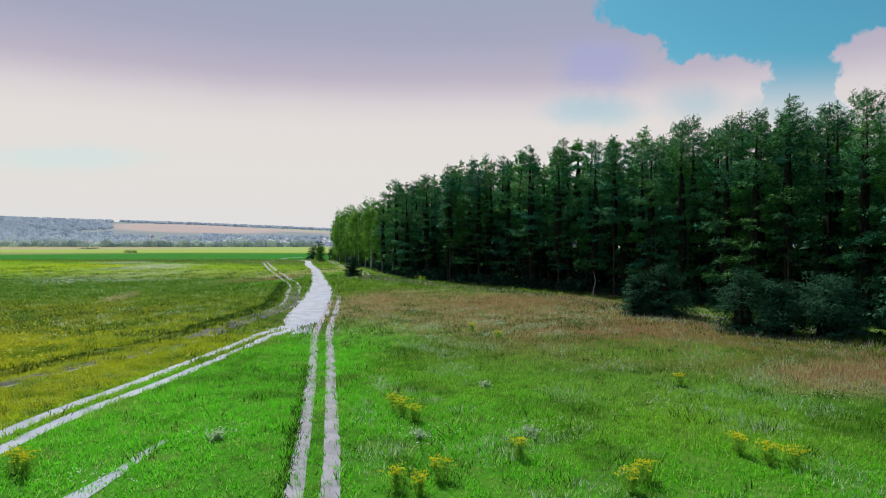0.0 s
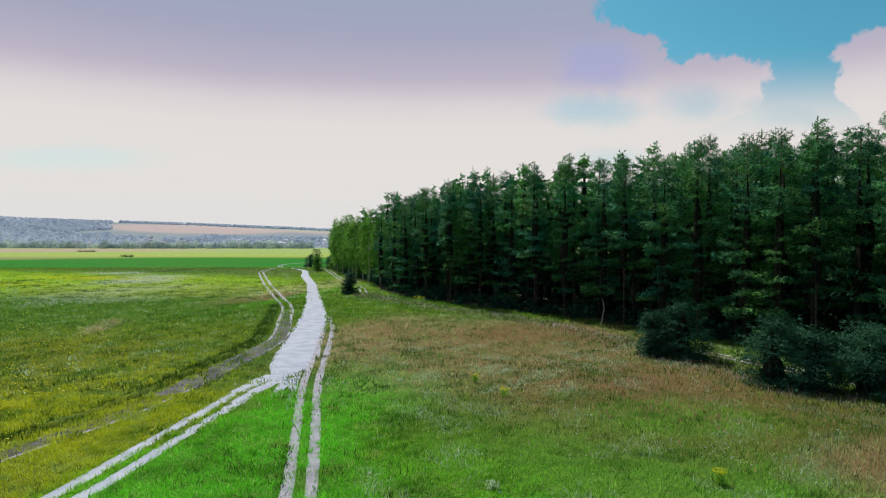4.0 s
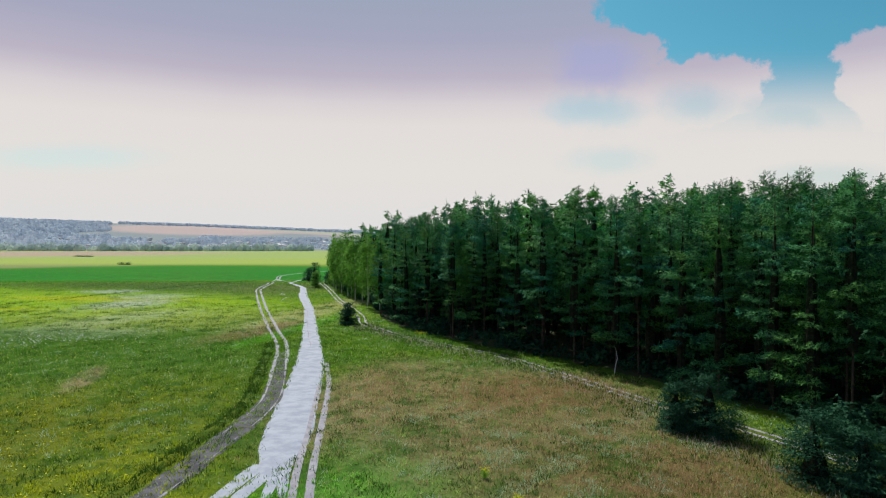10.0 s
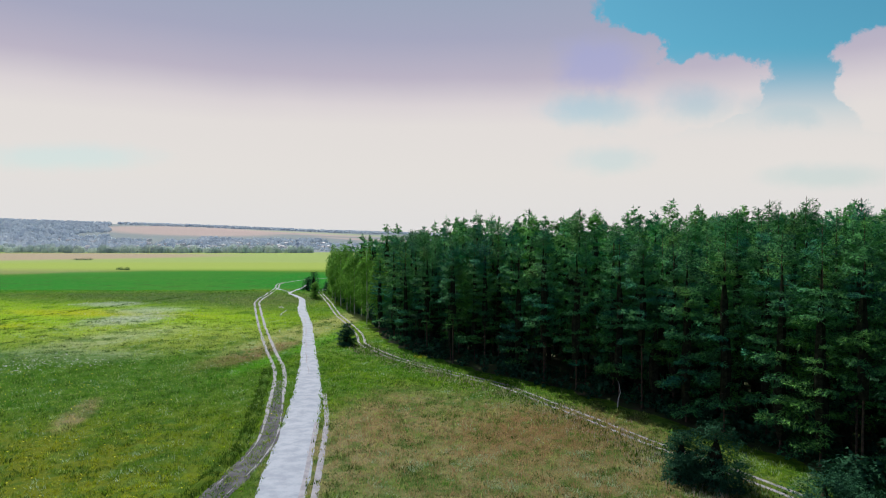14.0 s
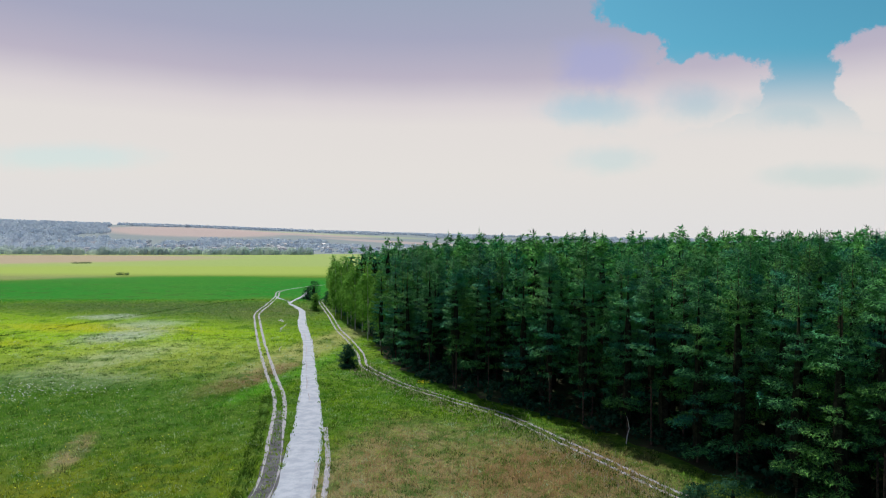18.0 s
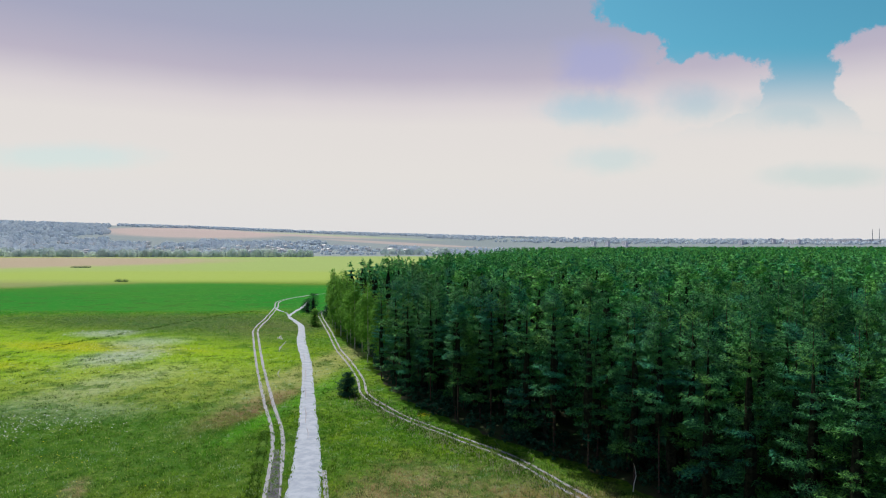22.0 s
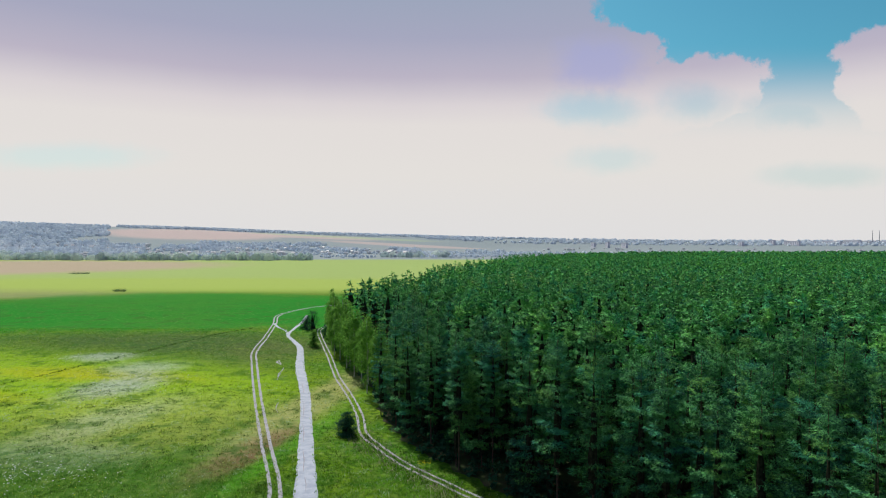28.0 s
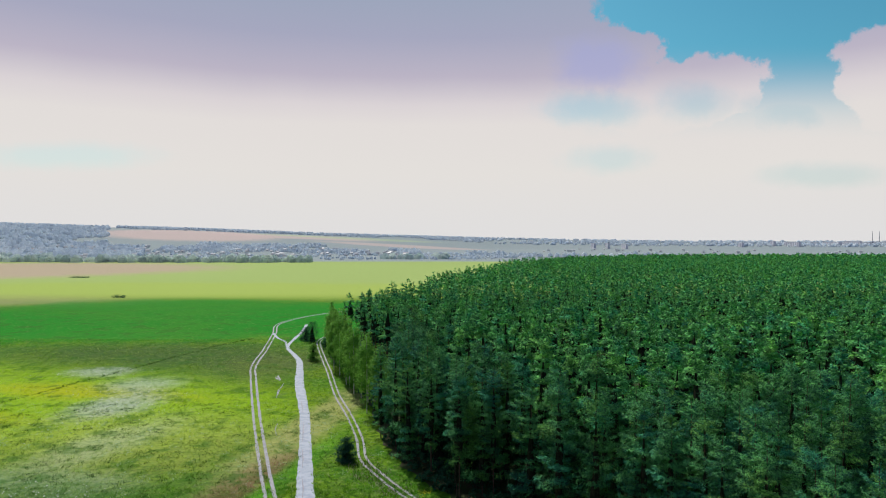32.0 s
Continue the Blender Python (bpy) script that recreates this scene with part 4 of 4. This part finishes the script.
def mound(pts, name, wide_, tall):
    s = spline([(x, y, 0) for x, y in pts], 1.0)
    d = np.gradient(s[:, :2], axis=0)
    d /= np.linalg.norm(d, axis=1)[:, None]
    nrm = np.stack([-d[:, 1], d[:, 0]], 1)
    cols = []
    for u, k in ((-1, -0.1), (-0.55, 0.75), (0, 1.0), (0.5, 0.6), (1.2, -0.1)):
        xy = s[:, :2] + nrm * u * wide_
        cols.append(np.column_stack([xy, height(xy[:, 0], xy[:, 1]) + tall * k * (1 + 0.3 * np.sin(s[:, 1] * 0.7))]))
    v = np.stack(cols, 1).reshape(-1, 3)
    i = (np.arange(len(s) - 1)[:, None] * 5 + np.arange(4)[None]).ravel()
    return mesh_np(name, v, np.stack([i, i + 1, i + 6, i + 5], 1), ground_mat, True)


bank = tagged(new("grass_bank", mound(BANK, "grass_bank", 0.8, 0.3)), "low rank grass bank beside the dirt track", "bank", kind="structure")
# The dark blades carry the bank's shadow side in their colour.
sward("bank_grass", along_way(BANK, 3600, rng, 0.0, 0.3), rng, 4, 0.48, 0.05, "rank grass on the track bank, bank shade in its dark colour", bank_mat)
sward("ditch_grass", along_way(DITCH, 420, rng, 0.0, 0.5), rng, 4, 0.42, 0.12, "dark rank grass along a field ditch", bank_mat)
sward("rut_grass", along_way([(-4.2, 12), (-6.3, 25.5), (-8.1, 36), (-10.8, 51)], 420, rng, 0.22, 0.07), rng, 4, 0.24, 0.035, "dark grass overhanging the rut", bank_mat)
WEEDS = [(47, 48), (40.5, 57), (35, 63.5), (31.3, 74), (27.5, 80.5), (26.2, 91), (21, 104), (10, 125.5), (-1.5, 140), (-15, 160), (-24.5, 178)]
sward("dry_weeds", along_way(WEEDS, 3600, rng, -0.6, 2.4), rng, 2, 0.5, 0.04, "tall dry seed stalks beside the forest path", seed_mat, 0.22)
sward("green_weeds", along_way(WEEDS, 2600, rng, -1.2, 2.2), rng, 4, 0.42, 0.06, "green weeds beside the forest path", bank_mat, 0.35)


# pale feathery stalks in clusters over the near meadow
pale_mat = plain_leaf("pale_green_stalks", (0.30, 0.48, 0.24), (0.58, 0.70, 0.54), 0.6)
p = field(rng, 60000, 18, 95, 0.76, 0.6)
thick = np.sin(p[:, 0] * 0.55 + 1.7 * np.sin(p[:, 1] * 0.31)) * np.sin(p[:, 1] * 0.42 + 1.3 * np.sin(p[:, 0] * 0.37)) + 0.35 * np.sin(p[:, 0] * 1.7) * np.sin(p[:, 1] * 1.9)
p = p[(thick > 0.34) & (p[:, 0] > -5)]
sward("feathery_stalks", p[off_track(p)], rng, 4, 0.32, 0.026, "pale feathery stalks scattered through the meadow", pale_mat, 0.5)
p = field(rng, 16000, 18, 95, 0.76, 0.6)
thick = np.sin(p[:, 0] * 0.8 + 1.9 * np.sin(p[:, 1] * 0.5 + 1)) * np.sin(p[:, 1] * 0.7 + 1.5 * np.sin(p[:, 0] * 0.6 + 2))
p = p[(thick > 0.38)]
sward("dark_tufts", p[off_track(p)], rng, 4, 0.46, 0.032, "darker rank tufts in the meadow", bank_mat, 0.45)

p = field(rng, 70000, 55, 230, 0.74, 0.7)
thick = np.sin(p[:, 0] * 0.5 + 1.9 * np.sin(p[:, 1] * 0.23 + 1)) * np.sin(p[:, 1] * 0.4 + 1.5 * np.sin(p[:, 0] * 0.33 + 2)) + 0.4 * np.sin(p[:, 0] * 1.3) * np.sin(p[:, 1] * 1.1)
sward("rank_tufts", p[(thick > 0.30) & off_track(p)], rng, 4, 0.36, 0.05, "dark rank tufts across the meadow", bank_mat, 0.45)
sward("pale_tufts", p[(thick < -0.62) & off_track(p)], rng, 3, 0.36, 0.04, "pale seeding grass in the meadow", pale_mat, 0.5)

dry_mat = plain_leaf("dry_russet_stalks", (0.32, 0.18, 0.09), (0.60, 0.44, 0.26), 0.5)
p = np.vstack([rng.normal(0, 1, (k, 2)) * (rx, ry) + (cx, cy) for cx, cy, rx, ry, k in
               [(8, 92, 11, 14, 5200), (22, 66, 6, 7, 2600), (32, 46, 4, 2.5, 1200), (14, 104, 8, 5, 1600), (-10, 108, 3, 9, 1200), (36, 54, 3, 4, 700)]])
p = p[p[:, 0] < np.interp(p[:, 1], _ey, _ex) - 5]
sward("dry_stalks", p[off_track(p)], rng, 4, 0.42, 0.03, "dry russet stalks standing in the meadow", dry_mat, 0.25)


def speckle(name, p, rng, size, z, mat, label):
    """Small flower heads at a height over the grass."""
    c = np.column_stack([p, height(p[:, 0], p[:, 1]) + z * rng.uniform(0.6, 1.3, len(p))])
    a = rng.uniform(0, 6.28, (len(p), 1))
    k = size * rng.uniform(0.5, 1.4, (len(p), 1))
    v = np.stack([c + k * np.column_stack([np.cos(a + q), np.sin(a + q), 0.35 * np.cos(3 * a + q)]) for q in (0.0, 2.1, 4.2)], 1).reshape(-1, 3)
    return tagged(new(name, mesh_np(name, v, np.arange(len(v)).reshape(-1, 3), mat)), label, "wildflowers", kind="stuff")


def drift(rng, spots, each):
    return np.vstack([rng.normal(0, 1, (each, 2)) * (rx, ry) + (cx, cy) for cx, cy, rx, ry in spots])


q = drift(rng, [(-1, 32, 1.2, 1.0), (4.6, 33, 1.6, 1.0), (19, 48, 2, 1.2), (13, 38, 2, 1.5), (-11.5, 32, 1.0, 0.6), (-14.5, 26, 1, 0.6), (8, 60, 3, 1.5), (10, 50, 3, 2), (24, 40, 2, 1)], 110)
speckle("white_flowers", q[off_track(q)], rng, 0.045, 0.4, white_mat, "scattered white yarrow heads in the grass")
q = drift(rng, [(-104, 220, 9, 12), (-86, 150, 8, 5), (-110, 240, 9, 9), (-140, 277, 9, 5)], 480)
speckle("white_drifts", q, rng, 0.16, 0.5, white_mat, "pale drifts of white flowers in the meadow")
q = drift(rng, [(-55, 85, 12, 14), (-45, 62, 8, 8), (-80, 120, 18, 14), (-120, 215, 30, 12), (-40, 52, 5, 6)], 520)
speckle("yellow_drifts", q[off_track(q)], rng, 0.10, 0.5, yellow_mat, "yellow wildflowers spread over the meadow")


def weed_plant(kind, x, y, h, r, seed, head, leaf, label, group):
    g = np.random.default_rng(seed)
    b = tagged(new(kind), label, "wild plant", group=group)
    c = g.normal(0, r * 0.4, (26, 2))
    V, Fc = [], []
    for i, (cx, cy) in enumerate(c):
        hh = h * g.uniform(0.65, 1.05)
        V += [(cx * 0.4 - 0.012, cy * 0.4, 0), (cx * 0.4 + 0.012, cy * 0.4, 0), (cx, cy, hh)]
    child("stems", mesh_np("weed_stems", np.array(V), np.arange(len(V)).reshape(-1, 3), stem_mat), b)
    p = np.column_stack([np.repeat(c, 7, 0) * g.uniform(0.5, 1, (182, 1)), g.uniform(0.1, 0.8, 182) * h])
    child("leaves", mesh_np("weed_leaves", *tufts(p, np.column_stack([p[:, :2], np.zeros(182)]), g, 2, 0.15, 0.16), leaf), b)
    if head is not None:
        p = np.column_stack([np.repeat(c, 6, 0) + g.normal(0, 0.06, (156, 2)), np.repeat(h * g.uniform(0.7, 1.05, 26), 6)])
        child("blossoms", mesh_np("weed_blossoms", *tufts(p, np.zeros_like(p), g, 2, 0.06, 0.5, 0.1), head), b)
    b.matrix_basis = pose(x, y, float(height(x, y)))


for k, (x, y) in enumerate([(-2.4, 36.5), (-2.9, 37.6), (-1.6, 35.2), (14.5, 28.2), (15.4, 27.6), (13.8, 29.4), (-1.9, 25.6), (-1.0, 25.0), (8.4, 26.3), (7.6, 25.4), (-17.7, 26.7), (-18.6, 27.5), (-0.1, 26.7),
                            (5.6, 64.7), (3.2, 70.8), (3.6, 29.5), (16.5, 44), (-5.6, 153.6), (-5.0, 154.4)]):
    weed_plant("tansy", x, y, 0.95 if y < 100 else 1.3, 0.55 if y < 100 else 1.6, 200 + k, yellow_mat, stem_mat, "clump of yellow-flowering tansy in the meadow", "yellow wild plants")
for k, (x, y) in enumerate([(-1.2, 32.4), (2.9, 42.7), (4.6, 32.8), (-11.4, 31.6)]):
    weed_plant("mugwort", x, y, 0.5, 0.6, 230 + k, None, sage_mat, "grey-green wild herb clump in the meadow", "grey-green wild plants")

# a bent dead birch stem before the forest
bent = tagged(new("dead_birch"), "bent bare white birch stem at the forest edge", "dead tree")
child("trunk", mesh_np("bent_trunk", *tube([(0, 0, -0.2, 0.1), (0.15, 0, 1.3, 0.09), (0.5, 0.1, 2.4, 0.07), (0.35, 0.2, 3.6, 0.05), (0.1, 0.2, 4.4, 0.02)], 6), birch_bark), bent)
bent.matrix_basis = pose(27.5, 116, 0, 0, 0, 0)

# mud ridges standing out of the wet road, and bare scrapes beside it
for k, (a, b, w) in enumerate([((-30.2, 152), (-33.4, 166), 0.35), ((-34.4, 171), (-37.6, 185), 0.4), ((-38.6, 190), (-42.6, 209), 0.4), ((-44.4, 217), (-48.5, 233), 0.4), ((-27.6, 142), (-29.3, 149), 0.3)]):
    m = ((a[0] + b[0]) / 2 + 0.15, (a[1] + b[1]) / 2)
    child("mud_ridge", ribbon([(*a, 0.1), (*m, w), (*b, 0.1)], dirt_mat, "mud_ridge", rag=0.9, lift=0.09, seed=30 + k), road)
for k, (a, b, w) in enumerate([((-57.5, 236), (-60.5, 258), 0.7), ((-63, 262), (-66, 272), 1.6), ((-47, 196), (-49.5, 207), 0.5)]):
    m = ((a[0] + b[0]) / 2 - 0.5, (a[1] + b[1]) / 2)
    child("bare_scrape", ribbon([(*a, 0.15), (*m, w), (*b, 0.15)], dirt_mat, "bare_scrape", rag=0.7, lift=0.03, seed=40 + k), road)
